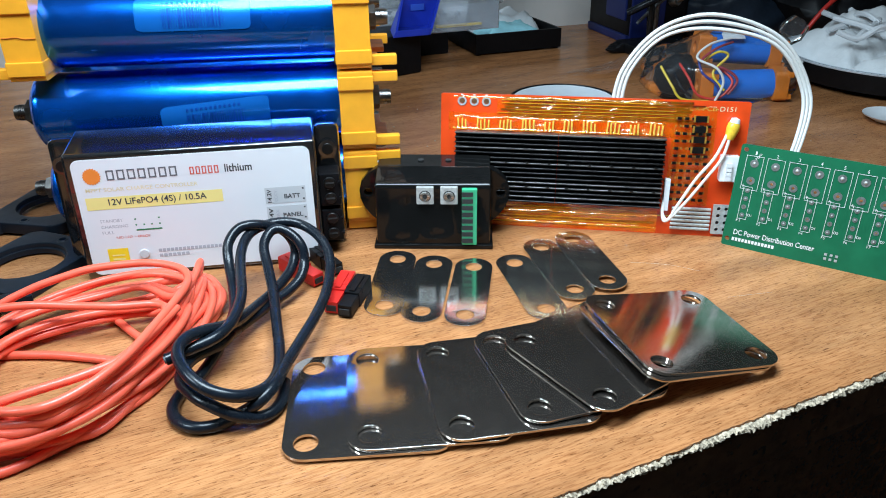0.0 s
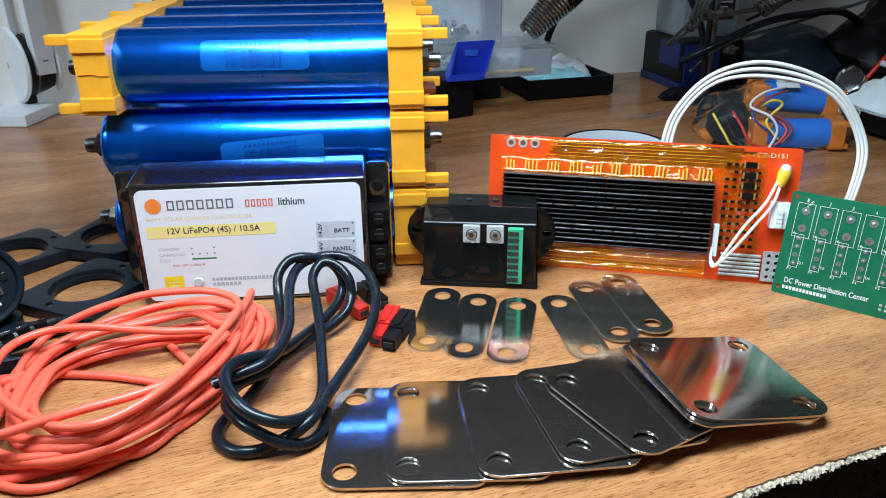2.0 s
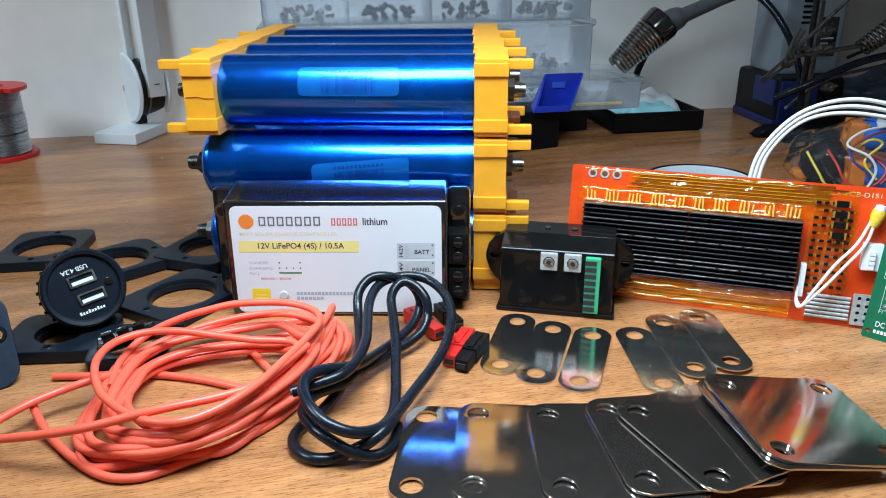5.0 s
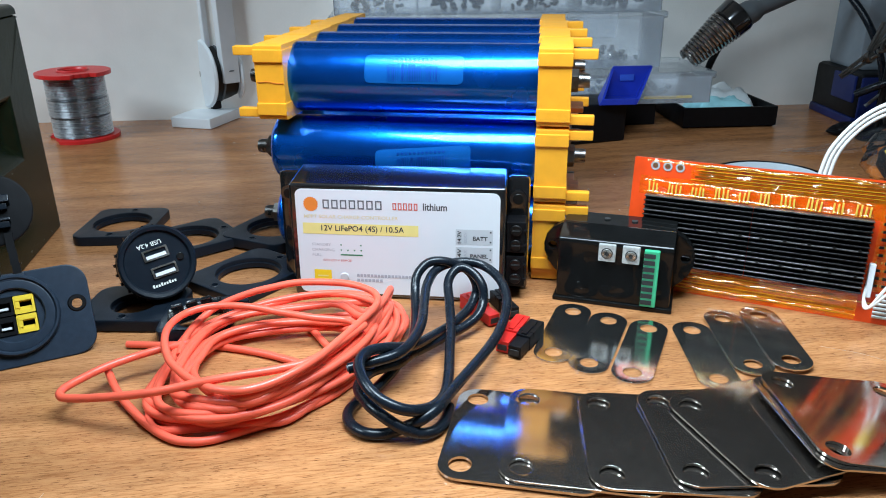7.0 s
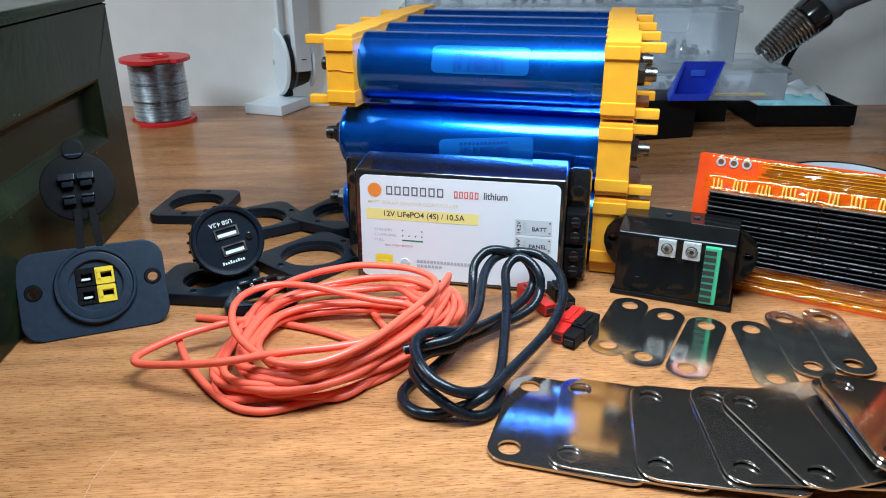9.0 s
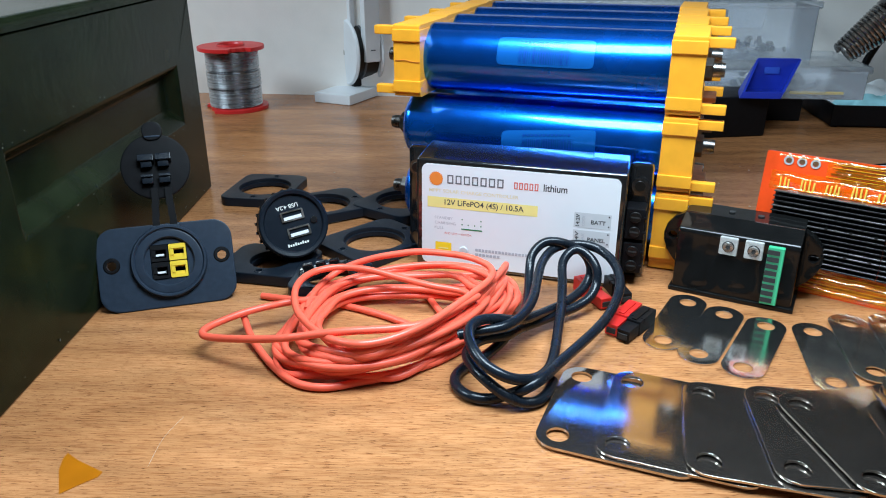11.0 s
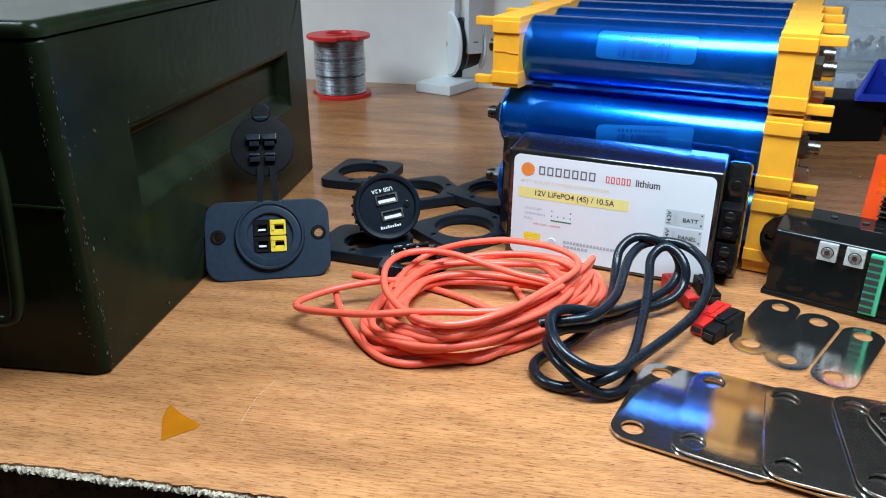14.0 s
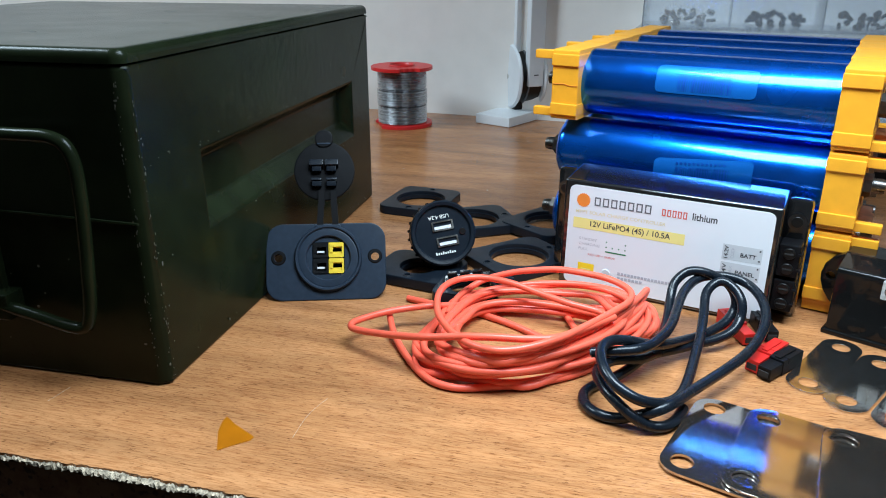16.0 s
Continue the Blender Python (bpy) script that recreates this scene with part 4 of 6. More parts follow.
def plate_mesh(bow=None):
    o = HP / 2
    tmp = bm_slab(rounded(PS, PS, 0.0095, 8), [circle(0.0049, sx * o, sy * o, 28) for sx in (-1, 1) for sy in (-1, 1)], 0.0012, bevel=0.0 if bow else 0.00022)
    if bow:
        bmesh.ops.triangulate(tmp, faces=tmp.faces)
        for _ in range(3):
            bmesh.ops.subdivide_edges(tmp, edges=[e for e in tmp.edges if e.calc_length() > 0.004], cuts=1)
            bmesh.ops.triangulate(tmp, faces=tmp.faces)
        for v in tmp.verts:
            v.co.z += bow(v.co.x, v.co.y)
    return mesh_of("nickel_plate", tmp, NICKEL, 30)


def bus_plate(x, y, z, turn, rx=0.0, ry=0.0, bow=None):
    ob = part("nickel_plate", plate_mesh(bow), NICKEL, None, m=pose(x, y, z, rx, ry, turn))
    return tagged(ob, "square nickel bus plate with four round holes, fanned over its neighbours", "metal plate", "nickel bus plates")


def dished(x, y):
    return 0.75 * (x + 0.006) ** 2 + 0.15 * y * y - 0.0008


def drooping(x, y):
    return -0.85 * max(0.0, y) ** 2


bus_plate(-0.0093, 0.1238, 0.0013, 3.0, 0.0, 0.0, drooping)
bus_plate(0.0147, 0.1267, 0.0025, 4.5, 0.0, 0.8)
bus_plate(0.0478, 0.1308, 0.0040, 9.7, 0.0, 0.8)
bus_plate(0.0759, 0.1400, 0.0055, 16.6, 0.0, 0.8)
bus_plate(0.0930, 0.1467, 0.0074, 33.4, 0.0, 1.0)
bus_plate(0.1262, 0.1554, 0.0083, 18.3, -0.4, 8.4)
bus_plate(0.1292, 0.1574, 0.0098, 15.8, -0.4, 8.4, dished)

# ---- link strips ----
SM = mesh_of("link_strip", bm_slab(rounded(0.0208, 0.0695, 0.0103, 12), [circle(0.0045, 0, s * 0.0247, 24) for s in (-1, 1)], 0.0009, bevel=0.00025), NICKEL_B, 30)
SM_D = mesh_of("link_strip", bm_slab(rounded(0.0208, 0.0695, 0.0103, 12), [circle(0.0045, 0, s * 0.0247, 24) for s in (-1, 1)], 0.0009, bevel=0.00025), NICKEL_D, 30)
for x0, y0, x1, y1, z in ((0.0001, 0.2496, -0.0058, 0.1995, 0.0002), (0.0204, 0.2418, 0.0130, 0.1937, 0.0002), (0.0421, 0.2367, 0.0346, 0.1899, 0.0002),
                          (0.0654, 0.2406, 0.0753, 0.1931, 0.0002), (0.0828, 0.2575, 0.0929, 0.2095, 0.0012), (0.1021, 0.2659, 0.1118, 0.2155, 0.0022)):
    ob = part("link_strip", SM if x0 < 0.05 else SM_D, NICKEL_B, None, m=pose((x0 + x1) / 2, (y0 + y1) / 2, z, 0, 0, math.degrees(math.atan2(y0 - y1, x0 - x1)) - 90))
    tagged(ob, "mirror-bright nickel link strip with a hole at each end", "metal strip", "nickel link strips")

# ---- coral red wire coil ----
coil = thing("wire_coil", pose(0, 0, 0), "loose coil of coral-red silicone wire", "wire")
WIRE_RAD = 0.0019


def drift(points, seed, size):
    """The same turn of wire lain a little beside itself."""
    out = []
    for i, p in enumerate(points):
        d = Vector((noise.noise((i * 0.45, seed, 0.0)), noise.noise((i * 0.45, seed, 5.0)), 0.45 * noise.noise((i * 0.45, seed, 9.0)))) * size
        q = Vector(p) + d
        out.append((q.x, q.y, max(0.0021, q.z)))
    return out


# turns of the coil, from the ones that lie on the desk to the top one
TURN_LOW = [(-0.0874, 0.1966, 0.0040), (-0.0989, 0.2115, 0.0040), (-0.1180, 0.2113, 0.0030), (-0.1488, 0.2008, 0.0030), (-0.1772, 0.1787, 0.0030), (-0.1895, 0.1532, 0.0030), (-0.1877, 0.1259, 0.0030), (-0.1818, 0.1061, 0.0030), (-0.1681, 0.0959, 0.0030), (-0.1499, 0.0939, 0.0040), (-0.1333, 0.0987, 0.0040), (-0.1168, 0.1097, 0.0040), (-0.1025, 0.1345, 0.0040), (-0.0934, 0.1663, 0.0040)]
TURN_WIDE = [(-0.0863, 0.2015, 0.0060), (-0.0963, 0.2122, 0.0090), (-0.1159, 0.2164, 0.0090), (-0.1449, 0.2101, 0.0080), (-0.1760, 0.1917, 0.0070), (-0.1902, 0.1642, 0.0060), (-0.1906, 0.1347, 0.0050), (-0.1822, 0.1068, 0.0060), (-0.1712, 0.0961, 0.0060), (-0.1523, 0.0933, 0.0080), (-0.1342, 0.0984, 0.0090), (-0.1185, 0.1106, 0.0090), (-0.1041, 0.1350, 0.0090), (-0.0921, 0.1676, 0.0090)]
TURN_BACK = [(-0.0895, 0.1960, 0.0110), (-0.1011, 0.2126, 0.0130), (-0.1229, 0.2195, 0.0130), (-0.1501, 0.2131, 0.0120), (-0.1758, 0.1918, 0.0110), (-0.1903, 0.1619, 0.0100), (-0.1868, 0.1354, 0.0090), (-0.1764, 0.1067, 0.0090), (-0.1632, 0.0951, 0.0100), (-0.1429, 0.0922, 0.0130), (-0.1264, 0.0994, 0.0140), (-0.1128, 0.1126, 0.0140), (-0.1016, 0.1371, 0.0140), (-0.0940, 0.1681, 0.0130)]
TURN_MID = [(-0.0952, 0.2038, 0.0160), (-0.1034, 0.2034, 0.0120), (-0.1176, 0.1918, 0.0090), (-0.1457, 0.1868, 0.0090), (-0.1672, 0.1758, 0.0090), (-0.1784, 0.1583, 0.0090), (-0.1776, 0.1386, 0.0090), (-0.1683, 0.1120, 0.0110), (-0.1562, 0.1005, 0.0140), (-0.1380, 0.0955, 0.0180), (-0.1250, 0.0977, 0.0190), (-0.1143, 0.1100, 0.0190), (-0.1037, 0.1385, 0.0180), (-0.0967, 0.1755, 0.0170)]
TURN_OVER = [(-0.0976, 0.1902, 0.0200), (-0.1081, 0.1914, 0.0140), (-0.1264, 0.2041, 0.0130), (-0.1466, 0.1972, 0.0130), (-0.1700, 0.1816, 0.0130), (-0.1824, 0.1624, 0.0130), (-0.1807, 0.1353, 0.0120), (-0.1702, 0.1111, 0.0120), (-0.1556, 0.0968, 0.0130), (-0.1344, 0.0944, 0.0160), (-0.1205, 0.1035, 0.0170), (-0.1092, 0.1186, 0.0170), (-0.0995, 0.1480, 0.0180)]
TURN_INNER = [(-0.0957, 0.1777, 0.0170), (-0.1153, 0.1904, 0.0060), (-0.1287, 0.1911, 0.0050), (-0.1514, 0.1822, 0.0050), (-0.1716, 0.1691, 0.0050), (-0.1779, 0.1521, 0.0060), (-0.1733, 0.1333, 0.0080), (-0.1608, 0.1156, 0.0130), (-0.1402, 0.0992, 0.0180), (-0.1237, 0.0983, 0.0210), (-0.1133, 0.1145, 0.0210), (-0.1045, 0.1406, 0.0210)]
TURN_TOP = [(-0.1085, 0.1830, 0.0140), (-0.1304, 0.1791, 0.0170), (-0.1480, 0.1773, 0.0190), (-0.1651, 0.1740, 0.0220), (-0.1814, 0.1688, 0.0230), (-0.1908, 0.1590, 0.0230), (-0.1922, 0.1458, 0.0230), (-0.1875, 0.1327, 0.0220), (-0.1759, 0.1180, 0.0210), (-0.1643, 0.1091, 0.0210), (-0.1528, 0.1019, 0.0220), (-0.1391, 0.0956, 0.0240), (-0.1265, 0.0957, 0.0250), (-0.1179, 0.1025, 0.0250), (-0.1103, 0.1122, 0.0260), (-0.1047, 0.1270, 0.0260), (-0.1009, 0.1461, 0.0260), (-0.0978, 0.1655, 0.0260), (-0.0962, 0.1817, 0.0260), (-0.0982, 0.1909, 0.0270), (-0.1054, 0.1968, 0.0280), (-0.1209, 0.2012, 0.0280), (-0.1438, 0.1971, 0.0280), (-0.1573, 0.1928, 0.0260), (-0.1727, 0.1879, 0.0220), (-0.1880, 0.1788, 0.0160), (-0.1912, 0.1575, 0.0120), (-0.1845, 0.1378, 0.0100)]
turns = TURN_LOW + drift(TURN_LOW, 2.3, 0.0085) + TURN_WIDE + drift(TURN_WIDE, 4.1, 0.0080) + TURN_BACK + drift(TURN_BACK, 6.7, 0.0070) + TURN_MID + drift(TURN_MID, 8.2, 0.0065) + TURN_OVER + drift(TURN_OVER, 3.9, 0.0060) + TURN_INNER + TURN_TOP
part("coiled_wire", bm_tube(glide(turns, 5), WIRE_RAD, 12), RED_R, coil)
part("bent_turn", bm_tube(glide([(-0.1106, 0.1349, 0.0100), (-0.1026, 0.1552, 0.0110), (-0.0986, 0.1830, 0.0130), (-0.0976, 0.2028, 0.0180), (-0.0980, 0.2123, 0.0220), (-0.0971, 0.1962, 0.0220), (-0.0981, 0.1704, 0.0220), (-0.1019, 0.1462, 0.0220), (-0.1077, 0.1297, 0.0220)], 7), WIRE_RAD, 12), RED_R, coil)
part("loose_loop", bm_tube(glide([(-0.0960, 0.1651, 0.0240), (-0.1009, 0.1440, 0.0250), (-0.1066, 0.1242, 0.0260), (-0.1170, 0.1131, 0.0265), (-0.1324, 0.1037, 0.0265), (-0.1465, 0.0975, 0.0250), (-0.1614, 0.0924, 0.0220), (-0.1771, 0.0903, 0.0185), (-0.1983, 0.0899, 0.0140), (-0.2104, 0.0901, 0.0120), (-0.2153, 0.0912, 0.0120), (-0.2175, 0.0965, 0.0120), (-0.2153, 0.1061, 0.0120), (-0.2111, 0.1174, 0.0120), (-0.2041, 0.1283, 0.0120), (-0.1941, 0.1373, 0.0130), (-0.1871, 0.1507, 0.0100)], 7), WIRE_RAD, 12), RED_R, coil)
part("loose_loop", bm_tube(glide([(-0.2138, 0.1213, 0.0080), (-0.2023, 0.1108, 0.0060), (-0.1907, 0.1031, 0.0030), (-0.1724, 0.0922, 0.0022), (-0.1584, 0.0864, 0.0022), (-0.1483, 0.0860, 0.0022), (-0.1393, 0.0896, 0.0022), (-0.1298, 0.0980, 0.0022), (-0.1162, 0.1115, 0.0022), (-0.1029, 0.1315, 0.0022), (-0.0959, 0.1506, 0.0022)], 7), WIRE_RAD, 12), RED_R, coil)
part("loose_end", bm_tube(glide([(-0.2275, 0.1541, 0.0022), (-0.2102, 0.1572, 0.0022), (-0.1948, 0.1613, 0.0022), (-0.1762, 0.1631, 0.0022), (-0.1606, 0.1628, 0.0022), (-0.1486, 0.1614, 0.0022), (-0.1323, 0.1581, 0.0022), (-0.1144, 0.1540, 0.0022)], 7), WIRE_RAD, 12), RED_R, coil)
part("loose_end", bm_tube(glide([(-0.1471, 0.2014, 0.0030), (-0.1223, 0.1761, 0.0030), (-0.1078, 0.1631, 0.0040)], 7), WIRE_RAD, 12), RED_R, coil)

# ---- black cable ----
cable = thing("power_cable", pose(0, 0, 0), "black silicone cable in loose loops with red and black connectors", "cable")
CABLE_OUT = [(-0.0932, 0.1337, 0.0180), (-0.0841, 0.1395, 0.0190), (-0.0747, 0.1473, 0.0200), (-0.0708, 0.1606, 0.0200), (-0.0708, 0.1789, 0.0210), (-0.0747, 0.1981, 0.0230), (-0.0773, 0.2140, 0.0260), (-0.0759, 0.2266, 0.0290), (-0.0696, 0.2333, 0.0310), (-0.0597, 0.2380, 0.0310), (-0.0498, 0.2381, 0.0290), (-0.0401, 0.2299, 0.0260), (-0.0344, 0.2202, 0.0210), (-0.0328, 0.2079, 0.0160), (-0.0337, 0.1913, 0.0130), (-0.0368, 0.1724, 0.0120), (-0.0413, 0.1541, 0.0110), (-0.0448, 0.1381, 0.0110), (-0.0475, 0.1215, 0.0120), (-0.0527, 0.1139, 0.0100), (-0.0599, 0.1123, 0.0060), (-0.0680, 0.1098, 0.0030), (-0.0769, 0.1086, 0.0028), (-0.0852, 0.1133, 0.0028), (-0.0892, 0.1213, 0.0028)]
CABLE_BACK = [(-0.0879, 0.1313, 0.0030), (-0.0830, 0.1409, 0.0040), (-0.0788, 0.1560, 0.0060), (-0.0767, 0.1675, 0.0090), (-0.0756, 0.1808, 0.0120), (-0.0793, 0.1976, 0.0150), (-0.0834, 0.2108, 0.0210), (-0.0846, 0.2186, 0.0280), (-0.0808, 0.2255, 0.0330), (-0.0742, 0.2291, 0.0340), (-0.0654, 0.2333, 0.0310), (-0.0587, 0.2359, 0.0260), (-0.0539, 0.2326, 0.0200), (-0.0538, 0.2290, 0.0140), (-0.0559, 0.2199, 0.0100), (-0.0612, 0.2055, 0.0080), (-0.0666, 0.1878, 0.0100), (-0.0705, 0.1676, 0.0150), (-0.0744, 0.1565, 0.0190), (-0.0799, 0.1473, 0.0230), (-0.0851, 0.1386, 0.0250), (-0.0856, 0.1287, 0.0250), (-0.0798, 0.1174, 0.0240), (-0.0717, 0.1107, 0.0210), (-0.0631, 0.1092, 0.0180), (-0.0558, 0.1125, 0.0150)]
CABLE_IN = [(-0.0498, 0.1215, 0.0120), (-0.0478, 0.1349, 0.0100), (-0.0498, 0.1507, 0.0100), (-0.0540, 0.1702, 0.0110), (-0.0585, 0.1908, 0.0140), (-0.0637, 0.2092, 0.0190), (-0.0673, 0.2213, 0.0250), (-0.0654, 0.2292, 0.0290), (-0.0606, 0.2316, 0.0300), (-0.0538, 0.2301, 0.0270), (-0.0490, 0.2265, 0.0220), (-0.0477, 0.2226, 0.0150), (-0.0491, 0.2149, 0.0100), (-0.0545, 0.2060, 0.0070), (-0.0620, 0.1953, 0.0060), (-0.0682, 0.1813, 0.0070), (-0.0735, 0.1696, 0.0080), (-0.0764, 0.1561, 0.0100), (-0.0846, 0.1411, 0.0130), (-0.0856, 0.1262, 0.0140), (-0.0774, 0.1148, 0.0140), (-0.0682, 0.1095, 0.0120), (-0.0597, 0.1087, 0.0080), (-0.0529, 0.1122, 0.0040), (-0.0477, 0.1168, 0.0030), (-0.0453, 0.1248, 0.0030), (-0.0461, 0.1365, 0.0030)]
part("cable_loop", bm_tube(glide(CABLE_OUT + CABLE_BACK + CABLE_IN, 8), 0.0026, 14), BLACK_R, cable)
part("copper_strands", bm_cyl(0.0016, 0.0012, Matrix.Translation(CABLE_OUT[0]) @ (Vector(CABLE_OUT[0]) - Vector(CABLE_OUT[1])).to_track_quat("Z", "Y").to_matrix().to_4x4(), seg=12), GREY_P, cable)


def pole_housing(at, material, label, long=0.0315):
    t = bm_box(0.0082, long * 0.62, 0.0085, 0, long * 0.16, 0, bevel=0.0006)
    bm_box(0.0072, long * 0.40, 0.0066, 0, -long * 0.30, 0.0006, bevel=0.0005, bm=t)
    bm_box(0.0086, 0.0040, 0.0030, 0, long * 0.05, 0.0058, bevel=0.0003, bm=t)
    bm_box(0.0030, long * 0.5, 0.0012, 0, long * 0.12, 0.0082, bevel=0.0003, bm=t)
    ob = part("connector_housing", t, material, cable, label, at)
    part("contact_slot", bm_box(0.0050, 0.0012, 0.0030, 0, -long * 0.5, 0.0022), HOLE, ob)
    return ob


pole_housing(pose(-0.0284, 0.2092, 0.0002, 0, 0, -12.3), RED_P, "red nylon connector housing")
pole_housing(pose(-0.0207, 0.2051, 0.0002, 0, 0, -15.1), BLACK, "black nylon connector housing")
pole_housing(pose(-0.0522, 0.2337, 0.0002, 0, 0, 44.7), RED_P, "red nylon connector housing")
pole_housing(pose(-0.0412, 0.2461, 0.0002, 0, 0, 34.6), BLACK, "black nylon connector housing")

# ---- ammunition box ----
ammo = thing("ammo_box", pose(-0.2575, 0.0050, 0, 0, 0, 24.5), "worn olive-green steel ammunition box with a pressed side panel", "metal box")
AW, AL, AH = 0.30, 0.335, 0.1565


def ammo_body():
    """Box with a recessed panel pressed into the side that faces +x."""
    bm = bm_box(AW, AL, AH, -AW / 2, AL / 2, 0)
    side = max(bm.faces, key=lambda f: f.normal.x)
    y0, y1, z0, z1 = 0.056, 0.287, 0.066, 0.107
    bm.faces.remove(side)
    outer = [v for v in bm.verts if abs(v.co.x) < 1e-6]
    outer.sort(key=lambda v: math.atan2(v.co.z - AH / 2, v.co.y - AL / 2))
    lip = [bm.verts.new((0, y, z)) for y, z in ((y0, z0), (y1, z0), (y1, z1), (y0, z1))]
    deep = [bm.verts.new((-0.009, y + a * 0.006, z + b * 0.010)) for y, z, a, b in ((y0, z0, 1, 1), (y1, z0, -1, 1), (y1, z1, -1, -0.6), (y0, z1, 1, -0.6))]
    for i in range(4):
        j = (i + 1) % 4
        bm.faces.new((outer[i], outer[j], lip[j], lip[i]))
        bm.faces.new((lip[i], lip[j], deep[j], deep[i]))
    bm.faces.new(deep)
    bmesh.ops.recalc_face_normals(bm, faces=bm.faces)
    posts = [e for e in bm.edges if abs(e.verts[0].co.z - e.verts[1].co.z) > AH * 0.9]
    bmesh.ops.bevel(bm, geom=posts, offset=0.0062, segments=5, affect="EDGES", profile=0.5)
    bmesh.ops.bevel(bm, geom=[e for e in bm.edges if e.calc_face_angle(0) > 0.5], offset=0.0022, segments=3, affect="EDGES", profile=0.5)
    return bm


part("body", ammo_body(), OLIVE, ammo)
def ammo_lid():
    bm = bm_box(AW + 0.0006, AL + 0.0006, 0.0066, -AW / 2, AL / 2, AH + 0.0004)
    posts = [e for e in bm.edges if abs(e.verts[0].co.z - e.verts[1].co.z) > 0.004]
    bmesh.ops.bevel(bm, geom=posts, offset=0.0062, segments=5, affect="EDGES", profile=0.5)
    rim = [e for e in bm.edges if min(v.co.z for v in e.verts) > AH + 0.006 and e.calc_face_angle(0) > 0.8]
    bmesh.ops.bevel(bm, geom=rim, offset=0.0045, segments=5, affect="EDGES", profile=0.5)
    return bm


lid = part("lid", ammo_lid(), OLIVE, ammo, "olive-green steel lid with rounded rim")
part("weld_seam", bm_tube(glide([(-0.29, -0.0004, 0.087), (-0.15, -0.0006, 0.0866), (-0.07, -0.0005, 0.0868), (-0.003, -0.0004, 0.0855)], 10), 0.0007, 6), OLIVE, ammo)
hb = glide([(-0.075, -0.009, 0.1265), (-0.050, -0.0105, 0.1270), (-0.031, -0.0105, 0.1262), (-0.0235, -0.0105, 0.119), (-0.0225, -0.0105, 0.100), (-0.0262, -0.0105, 0.060), (-0.0295, -0.0105, 0.0400), (-0.0340, -0.0105, 0.0345), (-0.042, -0.0105, 0.0345), (-0.058, -0.010, 0.0378), (-0.0770, -0.009, 0.0410)], 8)
handle = part("handle", bm_tube(hb, 0.0031, 12), OLIVE, ammo, "bent steel rod carrying handle")
for z in (0.041, 0.1265):
    part("hinge_lug", bm_box(0.016, 0.012, 0.014, -0.081, -0.006, z - 0.007, bevel=0.0015), OLIVE, handle)
part("latch_plate", bm_box(0.024, 0.005, 0.055, -0.092, -0.0025, 0.046, bevel=0.0012), OLIVE, ammo, "olive steel latch plate")
random.seed(17)
chips = bmesh.new()
for k in range(22):
    if k % 2:
        y, z = random.choice((random.uniform(0.002, 0.012), random.uniform(0.05, 0.33))), random.uniform(0.004, 0.15)
        if 0.052 < y < 0.29 and 0.06 < z < 0.11:
            z = 0.055 + random.random() * 0.004
        s = random.uniform(0.0003, 0.0007)
        bm_cyl(s, 0.0001, pose(0.00005, y, z, 0, 90) @ Matrix.Diagonal((random.uniform(0.6, 2.5), 1, 1, 1)), seg=7, bm=chips)
    else:
        x, z = -random.random() ** 1.5 * 0.09 - 0.003, random.uniform(0.01, 0.15)
        s = random.uniform(0.0003, 0.0007)
        bm_cyl(s, 0.0001, pose(x, -0.00005, z, 90) @ Matrix.Diagonal((random.uniform(0.6, 2.0), 1, 1, 1)), seg=7, bm=chips)
for k in range(150):
    z = random.uniform(0.003, 0.150)
    s = random.uniform(0.0002, 0.00045)
    if k % 3 == 0:
        bm_cyl(s, 0.0001, pose(-random.uniform(0.0033, 0.0060), -0.00005, z, 90) @ Matrix.Diagonal((0.7, random.uniform(0.8, 3.0), 1, 1)), seg=6, bm=chips)
    elif k % 3 == 1:
        bm_cyl(s, 0.0001, pose(0.00005, random.uniform(0.0033, 0.0070), z, 0, 90) @ Matrix.Diagonal((random.uniform(0.8, 3.0), 0.7, 1, 1)), seg=6, bm=chips)
    else:
        bm_cyl(s, 0.0001, pose(0.00005, random.uniform(0.01, 0.32), random.choice((0.0635, 0.112, 0.006)) + random.uniform(-0.002, 0.002), 0, 90) @ Matrix.Diagonal((1, random.uniform(0.8, 2.5), 1, 1)), seg=6, bm=chips)
tagged(part("paint_wear", chips, OLIVE_CHIP, ammo, "tiny bare paint chips"), kind="stuff")

# ---- power outlet panel ----
PM = pose(-0.2670, 0.1250, 0.0006, -28, 0, 41)
pp = thing("power_outlet_panel", PM, "black plastic power outlet panel with its cap hinged open", "power outlet")
bm = bm_slab(rounded(0.0745, 0.0482, 0.0105, 8, -0.0015, 0.0241), [circle(0.0026, s * 0.0300 - 0.001, 0.0268, 18) for s in (-1, 1)] + [circle(0.0150, 0.0, 0.0262, 32)], 0.0042, bevel=0.0008)
part("face_plate", bm, BLACK_M, pp, m=pose(0, 0.0042, 0, 90))
for s in (-1, 1):
    part("screw_rim", bm_lathe([(0.0027, 0.0), (0.0027, 0.0007), (0.0040, 0.0007), (0.0046, 0.0)], pose(s * 0.0300 - 0.001, 0, 0.0268, 90), 24), BLACK, pp)
ring = bm_lathe([(0.0136, -0.004), (0.0136, 0.0016), (0.0142, 0.0022), (0.0178, 0.0022), (0.0185, 0.0018), (0.0194, 0.0030), (0.0202, 0.0030), (0.0210, 0.0018), (0.0210, 0.0)], pose(0.0, 0, 0.0262, 90), 48)
part("socket_ring", ring, BLACK_M, pp, "round black socket ring")
